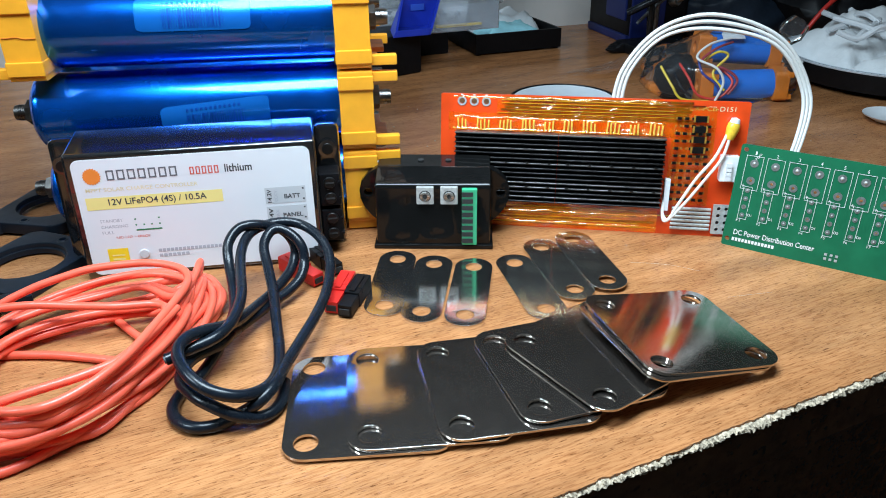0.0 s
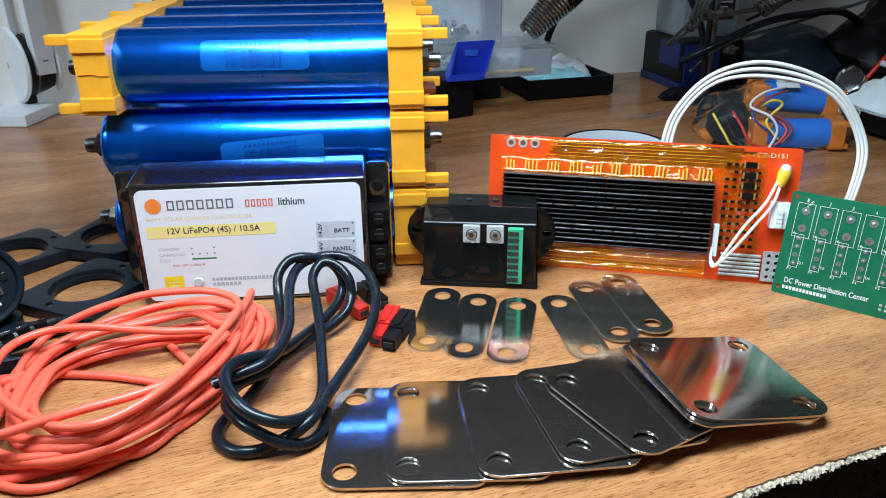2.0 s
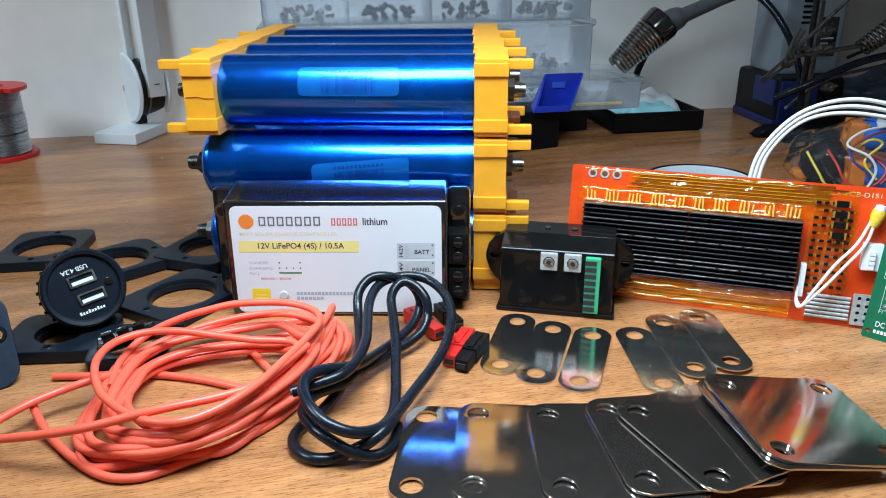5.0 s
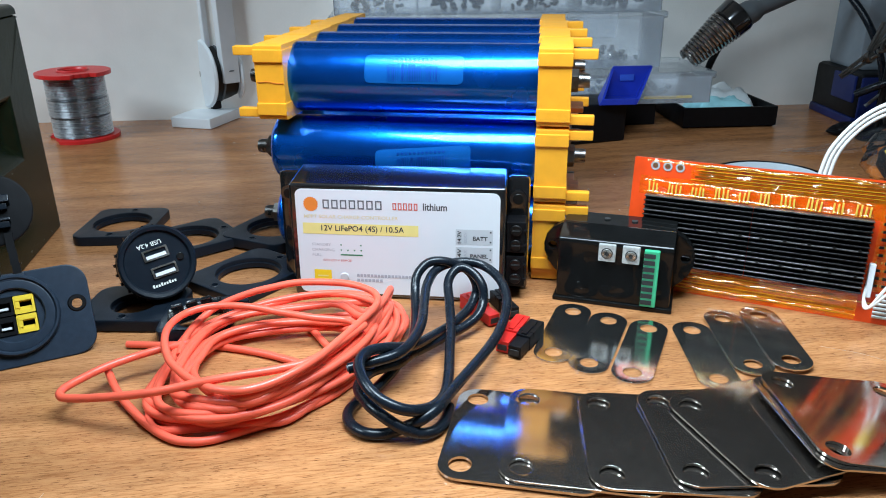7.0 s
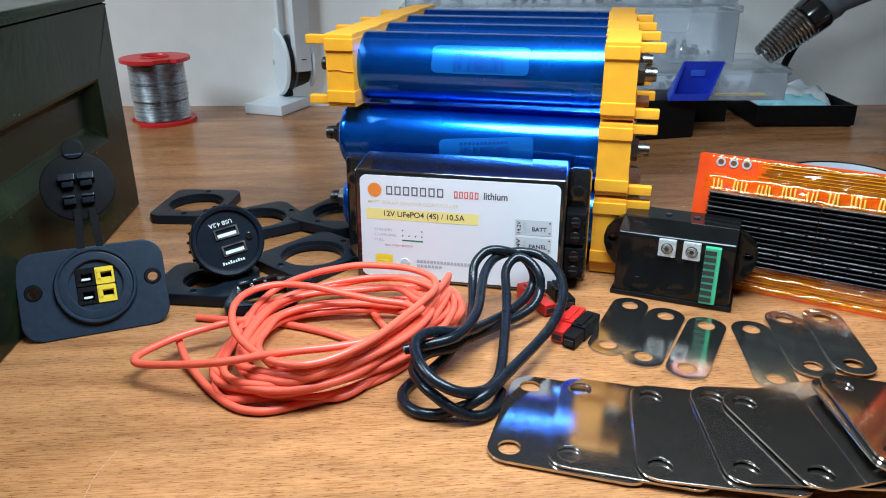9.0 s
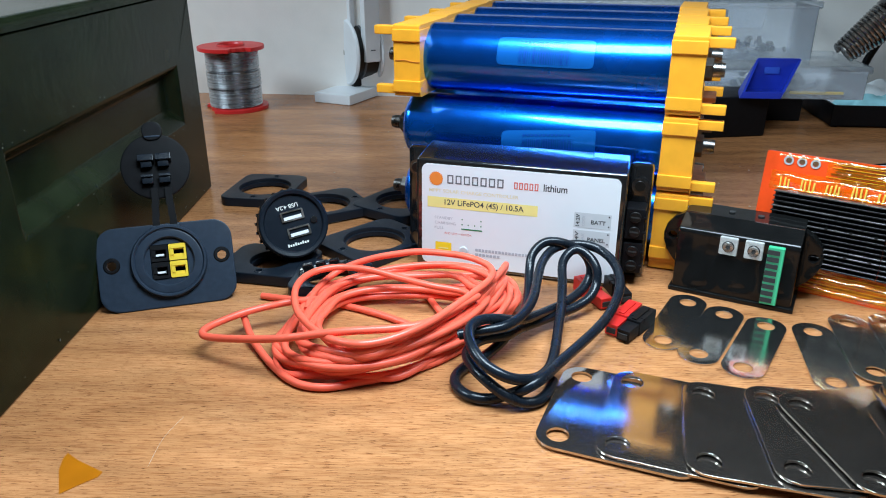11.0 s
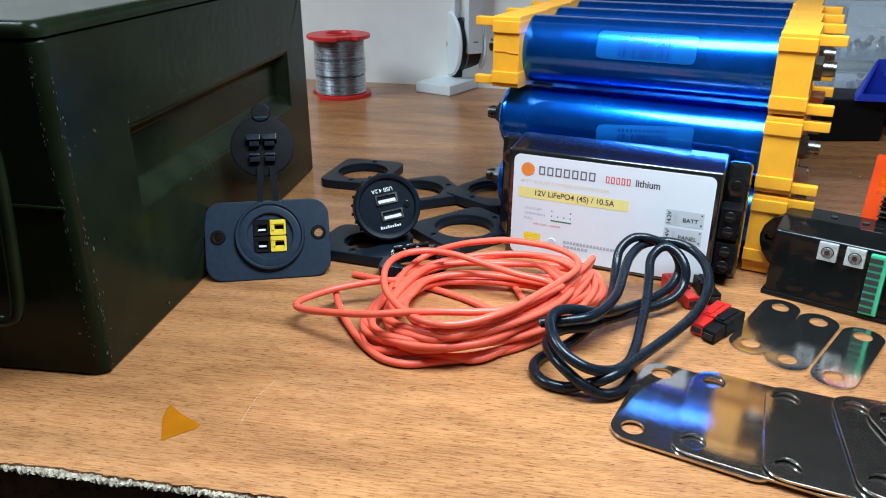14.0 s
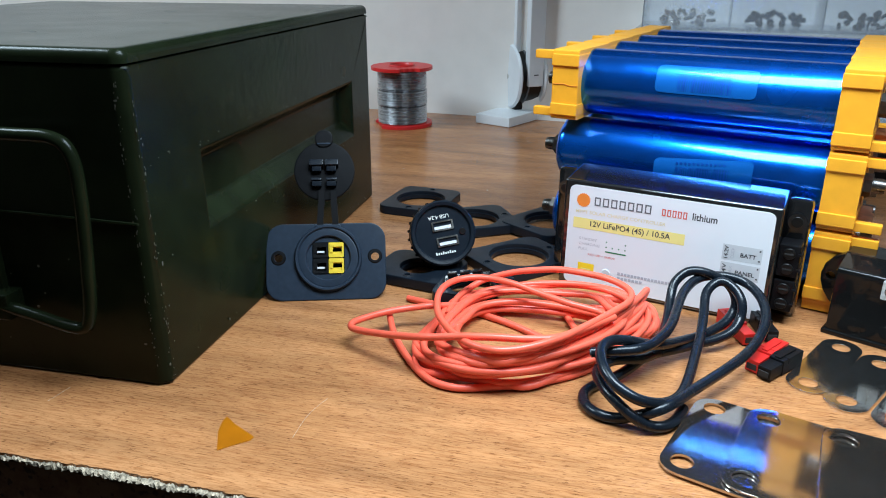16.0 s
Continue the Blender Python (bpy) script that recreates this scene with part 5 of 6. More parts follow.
part("socket_barrel", bm_lathe([(0.0150, 0.0), (0.0150, 0.012), (0.0125, 0.014), (0.0, 0.014)], pose(0, 0.002, 0.0262, -90), 36), BLACK, pp)
part("socket_face", bm_slab(circle(0.0140, 0, 0, 40), [rounded(0.0200, 0.0200, 0.0004, 2)], 0.002, m=pose(0.0, 0.0018, 0.0262, 90)), BLACK_M, pp)
for i in range(2):
    for j in range(2):
        x, z = (-0.0049, 0.0049)[i], 0.0262 + (-0.0050, 0.0050)[j]
        mt = YEL_C if i else BLACK
        t = bm_slab(rounded(0.0094, 0.0094, 0.0005, 2), [rounded(0.0062, 0.0046, 0.0003, 2, 0.0004, -0.0006)], 0.009, m=pose(x, 0.008, z, 90))
        bm_box(0.0020, 0.0006, 0.0034, x - 0.0030, -0.0012, z - 0.0017, bm=t)
        bm_box(0.0080, 0.0005, 0.0016, x, -0.0012, z + 0.0020, bm=t)
        h = part("pole_socket", t, mt, pp, "yellow nylon connector socket" if i else "black nylon connector socket")
        part("contact", bm_box(0.0060, 0.006, 0.0018, x + 0.0004, 0.0030, z - 0.0029) if i else bm_box(0.0046, 0.006, 0.0012, x, 0.0035, z - 0.0016), YEL_C if i else WHITE_P, h)
for s in (-1, 1):
    strap = [(s * 0.0048, -0.0012, 0.0455), (s * 0.0046, -0.0016, 0.0520), (s * 0.0040, -0.0010, 0.0590), (s * 0.0036, 0.0000, 0.0680)]
    t = bmesh.new()
    for a, b in zip(strap, strap[1:]):
        bm_box(0.0038, 0.0016, (Vector(b) - Vector(a)).length + 0.001, (a[0] + b[0]) / 2, (a[1] + b[1]) / 2, a[2], bm=t)
    part("hinge_strap", t, RUBBER, pp, "soft black hinge strap")
part("strap_base", bm_box(0.0155, 0.0030, 0.0035, 0, -0.0008, 0.0440, bevel=0.0007), BLACK_M, pp)
cap = part("cap", bm_lathe([(0, 0.0), (0.0185, 0.0), (0.0192, 0.0006), (0.0192, 0.0022), (0.0182, 0.0030), (0, 0.0030)], pose(-0.0020, 0.0035, 0.0822, 90), 44), RUBBER, pp, "round black rubber cap")
part("pull_tab", bm_slab(rounded(0.0112, 0.0110, 0.0045, 6), [], 0.0026, bevel=0.0006, m=pose(-0.0020, 0.0020, 0.1030, 90)), RUBBER, cap)
part("pull_ridge", bm_box(0.0085, 0.0014, 0.0012, -0.0020, -0.0002, 0.0990, bevel=0.0004), BLACK_M, cap)
for i in (-1, 1):
    for z in (0.0742, 0.0838):
        t = bm_box(0.0086 if z > 0.08 else 0.0066, 0.0055, 0.0042 if z > 0.08 else 0.0018, -0.0020 + i * 0.0048, -0.0012, z + 0.0004, bevel=0.0004, rot=pose(0, 0, 0, -16))
        bm_box(0.0060, 0.0045, 0.0034, -0.0020 + i * 0.0046, -0.0008, z - 0.0026, bevel=0.0004, bm=t)
        part("plug_nub", t, BLACK_R, cap, "glossy plug nub")

# ---- ring brackets ----
def ring_bracket(x, y, z, turn, w, h, hole, lab, tilt=(0, 0), two=False):
    ob = new("mounting_bracket")
    holes = [circle(hole, -w / 4 if two else 0, 0, 40)] + ([circle(hole, w / 4, 0, 40)] if two else [])
    screws = [circle(0.0019, 0, s * (h / 2 - 0.0055), 12) for s in (-1, 1)]
    bm = bm_slab(rounded(w, h, 0.0085, 6), holes + screws, 0.0070, bevel=0.0009)
    part("bracket_plate", bm, BRACKET, ob)
    for i, c in enumerate(((-w / 4, w / 4) if two else (0,))):
        part("inner_rim", bm_lathe([(hole + 0.0001, 0.0008), (hole - 0.0014, 0.0010), (hole - 0.0014, 0.0040), (hole + 0.0001, 0.0042)], pose(c, 0, 0), 40), BRACKET, ob)
    for s in (-1, 1):
        part("screw_dimple", bm_lathe([(0.0019, 0.0062), (0.0021, 0.0072), (0.0030, 0.0072), (0.0033, 0.0069)], pose(0, s * (h / 2 - 0.0055), 0), 16), BRACKET, ob)
    ob.matrix_basis = pose(x, y, z, tilt[0], tilt[1], turn)
    return tagged(ob, lab, "mounting bracket", "black mounting brackets")


ring_bracket(-0.3420, 0.3100, 0.0002, 16, 0.054, 0.064, 0.0205, "matt black plastic ring bracket lying flat on the desk")
ring_bracket(-0.2755, 0.2930, 0.0010, -36, 0.054, 0.064, 0.0205, "matt black plastic ring bracket lying beside others")
ring_bracket(-0.2225, 0.3230, 0.0018, -12, 0.054, 0.064, 0.0205, "matt black plastic ring bracket beside the battery pack")
ring_bracket(-0.2050, 0.2480, 0.0002, -22, 0.054, 0.064, 0.0205, "matt black plastic ring bracket beside the battery pack")
ring_bracket(-0.2470, 0.1900, 0.0006, 12, 0.056, 0.046, 0.0130, "matt black plastic ring bracket under the charger socket")
ring_bracket(-0.1990, 0.1850, 0.0014, 20, 0.046, 0.044, 0.0160, "matt black plastic ring bracket beside the red wire coil")

# ---- twin charger socket ----
us = thing("charger_socket", pose(-0.2352, 0.2000, 0.0300, -22, -8, 47) @ Matrix.Diagonal((0.95, 0.95, 0.95, 1)), "round black twin charger socket lying on a bracket", "charger socket")
part("bezel", bm_lathe([(0.0, 0.0025), (0.0185, 0.0025), (0.0195, 0.0045), (0.0215, 0.0050), (0.0226, 0.0040), (0.0228, 0.0), (0.0200, -0.0015), (0, -0.0015)], pose(0, 0, 0, 90), 56), BRACKET, us, "round black bezel")
part("barrel", bm_lathe([(0.0175, 0), (0.0175, -0.024), (0.015, -0.026), (0, -0.026)], pose(0, 0, 0, 90), 36), BLACK, us)
part("locking_nut", bm_lathe([(0.0190, -0.006), (0.0226, -0.007), (0.0226, -0.015), (0.0190, -0.016)], pose(0, 0, 0, 90), 24), BLACK, us, "ribbed black locking nut")
random.seed(1)
for k in range(24):
    a = 2 * math.pi * k / 24
    part("rib", bm_box(0.0016, 0.008, 0.0018, 0.0228 * math.cos(a), 0.011, 0.0228 * math.sin(a) - 0.0009), BLACK, us)
for z, x in ((0.0052, 0.0006), (-0.0060, 0.0022)):
    t = bm_slab(rounded(0.0150, 0.0068, 0.0006, 2), [rounded(0.0128, 0.0048, 0.0003, 2)], 0.0012, m=pose(x, -0.0024, z, 90))
    port = part("charging_port", t, STEEL, us, "charging port with white tongue")
    part("tongue", bm_box(0.0118, 0.0016, 0.0021, x, -0.0026, z - 0.0023), WHITE_P, port)
part("indicator", bm_cyl(0.0023, 0.0010, pose(0.0135, -0.0030, -0.0010, 90), seg=24, bevel=0.0003), BLACK_G, us, "dark indicator lens")
lettering("amp_text", "USB 4.2A", 0.0145, 0.0027, SILK, us, pose(0.0060, -0.0028, 0.0128, 90) @ pose(0, 0, 0, 0, 0, 180), bold=0.01)
bars("maker_bars", [(0.0016 * k, 0, 0.0011, 0.0014 if k % 3 else 0.0020) for k in range(9)], SILK, us, pose(-0.0075, -0.0028, -0.0145, 90))
sub = new("socket_lever")
part("lever_body", bm_box(0.030, 0.010, 0.006, 0, 0, 0, bevel=0.0012), BLACK_G, sub)
for k in range(3):
    part("lever_tooth", bm_box(0.006, 0.003, 0.003, -0.009 + 0.008 * k, 0.002, 0.006, bevel=0.0005), BLACK_G, sub)
sub.matrix_basis = pose(-0.2020, 0.1830, 0.0078, 8, -10, 28)
tagged(sub, "glossy black plastic clip lying on a bracket", "clip")

# ---- solder spool ----
sp = thing("solder_spool", pose(-0.5760, 0.5640, 0.0, 0, 0, 0) @ Matrix.Diagonal((1.02, 1.02, 1.07, 1)), "spool of grey solder wire with chipped red plastic flanges", "solder spool")


def flange(z, r, gap0, gap1, seed):
    pts = []
    n = 72
    for i in range(n):
        a = 360 * i / n
        rr = r
        if gap0 < a < gap1:
            rr = r * (0.80 + 0.05 * noise.noise((a * 0.1, seed, 0)))
        pts.append((rr * math.cos(radians(a)), rr * math.sin(radians(a))))
    return bm_slab(pts, [circle(0.012, n=24)], 0.0040, bevel=0.0005, m=pose(0, 0, z))


part("flange", flange(0.0, 0.0370, 200, 262, 1), RED_F, sp, "chipped red plastic flange")
part("flange", flange(0.0655, 0.0380, 305, 342, 2), RED_F, sp, "chipped red plastic flange")
wound = [(0.0, 0.004)]
for k in range(60):
    z = 0.0045 + 0.061 * k / 60
    rr = 0.0300 + (0.0006 if 20 < k < 38 else 0.0) - (0.0012 if k in (20, 38, 39) else 0.0)
    wound += [(rr, z), (rr + 0.0005, z + 0.0005)]
wound += [(0.0, 0.0655)]
part("wound_wire", bm_lathe(wound, None, 48), WIRE_G, sp, "tightly wound grey solder wire", smooth=60)
part("loose_wire", bm_tube(glide([(-0.024, -0.022, 0.006), (-0.033, -0.018, 0.003), (-0.037, -0.008, 0.002)], 6), 0.0006, 6), STEEL, sp)
part("hub", bm_lathe([(0.0120, 0.066), (0.0150, 0.0712), (0.0165, 0.0698)], None, 32), RED_F, sp)

# ---- desk lamp ----
dl = thing("desk_lamp", pose(-0.4805, 0.6280, 0, 0, 0, -1.6), "white folding desk lamp on a flat foot beside the wall", "desk lamp")
part("foot", bm_slab([(-0.0265, 0.0), (0.0265, 0.0), (0.0265, 0.125), (-0.0265, 0.125)], [], 0.0125, bevel=0.0015), WHITE_P, dl, "flat white plastic foot")
HINGE = pose(-0.0020, 0.0700, 0, 0, 0, 55.0)      # the jointed arms, swivelled on the foot
for s in (-1, 1):
    d = part("hinge_disc", bm_lathe([(0, -0.002), (0.0395, -0.002), (0.0415, 0.0), (0.0395, 0.003), (0.010, 0.0042), (0, 0.0042)], pose(s * 0.0165, 0, 0.0550, 0, s * 90), 48), WHITE_P, dl, "round white hinge disc", HINGE)
    part("pivot_screw", bm_cyl(0.0034, 0.001, pose(s * 0.0210, 0, 0.0550, 0, 90), seg=16), STEEL, d)
part("hinge_core", bm_cyl(0.035, 0.027, pose(0, 0, 0.055, 0, 90), seg=40), SINK, dl, "black hinge core", HINGE)
part("hinge_rib", bm_lathe([(0.035, -0.0012), (0.0365, -0.0008), (0.0365, 0.0008), (0.035, 0.0012)], pose(-0.004, 0, 0.055, 0, 90), 40), GREY_P, dl, "", HINGE)
part("hinge_cheek", bm_box(0.030, 0.026, 0.030, 0, 0, 0.012, bevel=0.002), SINK, dl, "", HINGE)
part("arm", bm_box(0.0205, 0.014, 0.42, 0.0030, -0.0330, 0.046, bevel=0.0015), WHITE_P, dl, "white plastic arm", HINGE)
part("arm_mark", bm_box(0.006, 0.0004, 0.0014, 0.0030, -0.0402, 0.060), GREY_P, dl, "", HINGE)
part("arm", bm_box(0.0070, 0.014, 0.40, -0.0120, -0.0060, 0.062, bevel=0.0015), WHITE_P, dl, "white plastic rear arm", HINGE)

# ---- things along the wall ----
def by_wall(s, d, z=0.0, turn=0.0, rx=0.0, ry=0.0):
    return pose(-0.16, 0.79, 0, 0, 0, WALL_TURN) @ pose(s, d, z, rx, ry, turn)


def parts_case(s0, s1, z, h, d0, depth, cells, label, seed):
    """A clear compartment case: shell, lid, dividers, latches and small contents."""
    ob = thing("parts_case", by_wall((s0 + s1) / 2, d0 + depth / 2, z), label, "storage case", "clear parts cases")
    w = s1 - s0
    shell = bmesh.new()
    bm_box(w, 0.0018, h - 0.006, 0, -depth / 2, 0, bevel=0.0006, bm=shell)
    bm_box(w, 0.0018, h - 0.006, 0, depth / 2, 0, bevel=0.0006, bm=shell)
    for e in (-1, 1):
        bm_box(0.0018, depth, h - 0.006, e * w / 2, 0, 0, bevel=0.0006, bm=shell)
    bm_box(w, depth, 0.0018, 0, 0, 0, bm=shell)
    part("shell", shell, CLEAR, ob, "clear plastic shell", smooth=0)
    part("lid", bm_box(w + 0.008, depth + 0.008, 0.0075, 0, 0, h - 0.0078, bevel=0.002), CLEAR, ob, "frosted clear lid")
    for k in range(1, cells):
        part("divider", bm_box(0.0015, depth - 0.004, h - 0.012, -w / 2 + w * k / cells, 0, 0.002), CLEAR, ob)
    for k in (-0.34, 0.30):
        part("latch", bm_slab([(-0.017, -0.026), (0.017, -0.026), (0.021, 0.0), (-0.021, 0.0)], [], 0.0026, bevel=0.0007, m=pose(w * k, -depth / 2 - 0.0035, h - 0.002, 78)), CLEAR, ob, "clear snap latch")
    random.seed(seed)
    for k in range(cells):
        heap = bmesh.new()
        cx = -w / 2 + w * (k + 0.5) / cells
        for q in range(26):
            m = pose(cx + random.uniform(-0.3, 0.3) * w / cells, random.uniform(-0.4, 0.3) * depth, 0.004 + random.random() * 0.012, random.uniform(0, 180), random.uniform(0, 180), 0)
            bm_cyl(random.uniform(0.0015, 0.004), random.uniform(0.002, 0.012), m, seg=8, bm=heap)
        tagged(part("small_parts", heap, random.choice((BLACK, GREY_P, STEEL, COPPER, BLACK)), ob, "heap of small hardware"), kind="stuff")
    return ob


parts_case(-0.180, 0.190, 0.0660, 0.062, -0.090, 0.080, 4, "clear plastic compartment case stacked against the wall", 31)
parts_case(-0.176, 0.186, 0.1282, 0.060, -0.090, 0.080, 4, "clear plastic compartment case full of small hardware", 32)
lowcase = parts_case(-0.060, 0.241, 0.0300, 0.0355, -0.120, 0.110, 2, "flat clear case under the compartment cases", 33)
part("yellow_strip", bm_box(0.055, 0.004, 0.003, 0.105, -0.048, 0.004, bevel=0.001), BEAD, lowcase)

# unseen black block added where the gap under the cases is dark
blk = thing("dark_gap_block", by_wall(0.060, -0.052), "black block added to fill the dark gap under the clear cases", "box")
part("box_body", bm_box(0.26, 0.085, 0.0295, 0, 0, 0, bevel=0.002), BLACK, blk)
tray = thing("iron_stand", by_wall(0.268, -0.066), "black soldering stand tray with a folded cloth", "soldering stand")
t = bmesh.new()
bm_box(0.110, 0.003, 0.0220, 0, -0.0535, 0.002, bevel=0.0006, bm=t)
bm_box(0.110, 0.003, 0.0220, 0, 0.0500, 0.002, bevel=0.0006, bm=t)
for e in (-1, 1):
    bm_box(0.003, 0.106, 0.0220, e * 0.0535, -0.001, 0.002, bevel=0.0006, bm=t)
bm_box(0.110, 0.106, 0.003, 0, -0.001, 0.002, bm=t)
part("tray", t, BLACK, tray, "shallow black tray")
for e in (-1, 1):
    part("foot", bm_box(0.006, 0.010, 0.006, e * 0.050, -0.048, 0.0, bevel=0.001), BLACK, tray)


def cloth(name, w, d, h, seed, material, parent, at, label):
    bm = bmesh.new()
    bmesh.ops.create_grid(bm, x_segments=26, y_segments=18, size=0.5)
    for v in bm.verts:
        e = max(abs(v.co.x), abs(v.co.y)) * 2
        v.co = Vector((v.co.x * w * (1 + 0.08 * noise.noise((v.co.y * 5, seed, 0))), v.co.y * d * (1 + 0.1 * noise.noise((v.co.x * 6, seed, 3))),
                       h * (1 - e ** 4) * (0.80 + 0.28 * noise.noise((v.co.x * 4, v.co.y * 4, seed)) + 0.06 * noise.noise((v.co.x * 14, v.co.y * 14, seed)))))
    return part(name, bm, material, parent, label, at, smooth=80)


napkin = thing("folded_cloth", by_wall(0.270, -0.080, 0.0052), "folded pale cyan and white cloth lying in the tray", "cloth")
cloth("cyan_layer", 0.085, 0.055, 0.030, 1.0, CYAN, napkin, pose(-0.004, -0.012, 0), "pale cyan cloth")
cloth("white_layer", 0.090, 0.050, 0.038, 4.0, WHITE_C, napkin, pose(0.004, 0.020, 0), "white cloth")

iron = thing("soldering_iron", by_wall(0, -0.100), "grey-handled soldering iron resting in a coiled spring holder", "soldering iron")
spring = []
for i in range(13 * 16 + 1):
    k = i / (13 * 16)
    a = 2 * math.pi * 13 * k
    c = Vector((0.258, 0.0, 0.112)).lerp(Vector((0.218, -0.002, 0.076)), k)
    ax = Vector((-0.743, -0.02, -0.669)).normalized()
    p = Vector((0, 1, 0))
    q = ax.cross(p)
    r = 0.0185 - 0.0075 * k
    spring.append(c + r * (math.cos(a) * p + math.sin(a) * q))
part("spring", bm_tube(spring, 0.0021, 8), DULL_B, iron, "chromed coil spring holder")
axis_m = Matrix.Translation((0.262, 0.0, 0.1155)) @ Vector((0.743, 0.02, 0.669)).to_track_quat("Z", "Y").to_matrix().to_4x4()
part("spring_core", bm_lathe([(0, -0.052), (0.0085, -0.050), (0.0135, -0.010), (0.0135, 0)], axis_m, 24), BLACK, iron)
part("cup", bm_lathe([(0.0165, -0.006), (0.0205, -0.004), (0.0215, 0.010), (0.0205, 0.014), (0.0120, 0.0150), (0.0120, -0.004)], axis_m, 32), BLACK_G, iron, "black holder cup")
hm = Matrix.Translation((0.268, 0.0, 0.119)) @ Vector((0.085, 0.0, 0.034)).to_track_quat("Z", "Y").to_matrix().to_4x4()
part("grip", bm_lathe([(0, -0.006), (0.0125, -0.004), (0.0135, 0.016), (0.0120, 0.024), (0.0085, 0.030), (0.0078, 0.075), (0.0092, 0.105), (0, 0.106)], hm, 28), GREY_P, iron, "grey plastic grip")
part("iron_cord", bm_tube(glide([(0.358, 0, 0.160), (0.375, -0.030, 0.145), (0.392, -0.055, 0.112), (0.408, -0.065, 0.070), (0.414, -0.068, 0.020), (0.420, -0.070, 0.006), (0.47, -0.05, 0.0042)], 10), 0.0040, 10), BLACK_R, iron, "black cord")
part("stand_post", bm_tube(glide([(0.262, 0.010, 0.095), (0.252, 0.020, 0.060), (0.250, 0.030, 0.006)], 6), 0.0040, 10), BLACK, iron, "black stand post")

st = thing("soldering_station", by_wall(0.452, -0.080, 0.0, -4), "grey-blue soldering station with a navy base", "soldering station")
part("base", bm_box(0.080, 0.110, 0.060, 0, 0, 0, bevel=0.006), BLACK, st)
part("blue_panel", bm_box(0.046, 0.004, 0.052, -0.016, -0.055, 0.004, bevel=0.002), NAVY, st, "navy blue corner panel")
part("blue_panel", bm_box(0.004, 0.050, 0.030, -0.0405, -0.022, 0.026, bevel=0.0015), NAVY, st, "navy blue corner panel")
part("blue_foot", bm_box(0.006, 0.104, 0.010, -0.0400, -0.002, 0.0, bevel=0.002), NAVY, st, "navy blue foot strip")
part("tower", bm_box(0.078, 0.075, 0.150, 0.006, 0.008, 0.058, bevel=0.008), GREY_E, st, "grey-blue plastic tower")
part("display", bm_box(0.024, 0.003, 0.045, 0.022, -0.029, 0.080, bevel=0.001), BLACK_G, st, "dark display window")
for k in range(5):
    part("vent_slot", bm_box(0.016, 0.002, 0.0025, -0.004, -0.0295, 0.118 + 0.006 * k), BLACK, st)
bars("display_marks", [(0, 0, 0.016, 0.002), (0, 0.006, 0.010, 0.002), (0, 0.012, 0.016, 0.002), (0, 0.018, 0.012, 0.002)], INK_L, st, pose(0.014, -0.0308, 0.088, 90))

hh = thing("helping_hand", by_wall(0, -0.200), "chromed helping stand with clips on jointed arms", "clamp stand")
part("post", bm_cyl(0.0032, 0.170, pose(0.404, 0.02, 0.085), seg=14), SINK, hh)
part("post", bm_cyl(0.0032, 0.150, pose(0.418, 0.03, 0.075), seg=14), DULL, hh)
part("weighted_base", bm_box(0.070, 0.050, 0.012, 0.412, 0.025, 0, bevel=0.004), BLACK, hh, "black cast base")
part("crossbar", bm_tube([(0.360, 0.0, 0.086), (0.428, 0.0, 0.152)], 0.0020, 10), DULL, hh)
part("crossbar", bm_tube([(0.375, 0.0, 0.094), (0.470, 0.0, 0.105), (0.530, 0.0, 0.128)], 0.0024, 10), DULL, hh)
part("arm_rod", bm_tube([(0.440, 0.004, 0.090), (0.525, 0.004, 0.122)], 0.0018, 10), SINK, hh)
coilp = []
for i in range(11 * 12 + 1):
    k = i / (11 * 12)
    a = 2 * math.pi * 11 * k
    c = Vector((0.448, -0.004, 0.100)).lerp(Vector((0.494, -0.004, 0.130)), k)
    ax = Vector((0.84, 0, 0.54))
    q = ax.cross(Vector((0, 1, 0)))
    coilp.append(c + (0.0085 + 0.003 * k) * (math.cos(a) * Vector((0, 1, 0)) + math.sin(a) * q))
part("spring", bm_tube(coilp, 0.0012, 6), DULL, hh, "chromed coil spring")
for x, z in ((0.366, 0.088), (0.384, 0.099), (0.404, 0.100), (0.404, 0.118), (0.500, 0.115), (0.524, 0.124), (0.418, 0.060)):
    part("joint", bm_lathe([(0, -0.006), (0.005, -0.005), (0.006, 0), (0.005, 0.005), (0, 0.006)], pose(x, -0.002, z, 70, 20), 14), DULL, hh, "knurled joint")
    part("thumb_screw", bm_cyl(0.0018, 0.018, pose(x, -0.006, z, 60, 25), seg=10), DULL, hh)
for x, z, r in ((0.352, 0.078, 40), (0.538, 0.134, 200), (0.372, 0.108, 70)):
    t = bm_box(0.030, 0.004, 0.0030, 0, 0, 0.001, bevel=0.0006)
    bm_box(0.030, 0.004, 0.0022, 0, 0, -0.003, bevel=0.0006, rot=pose(0, 0, 0, 0, 8, 0), bm=t)
    part("clip", t, DULL, hh, "toothed spring clip", pose(x, -0.002, z, 0, -r, 0))

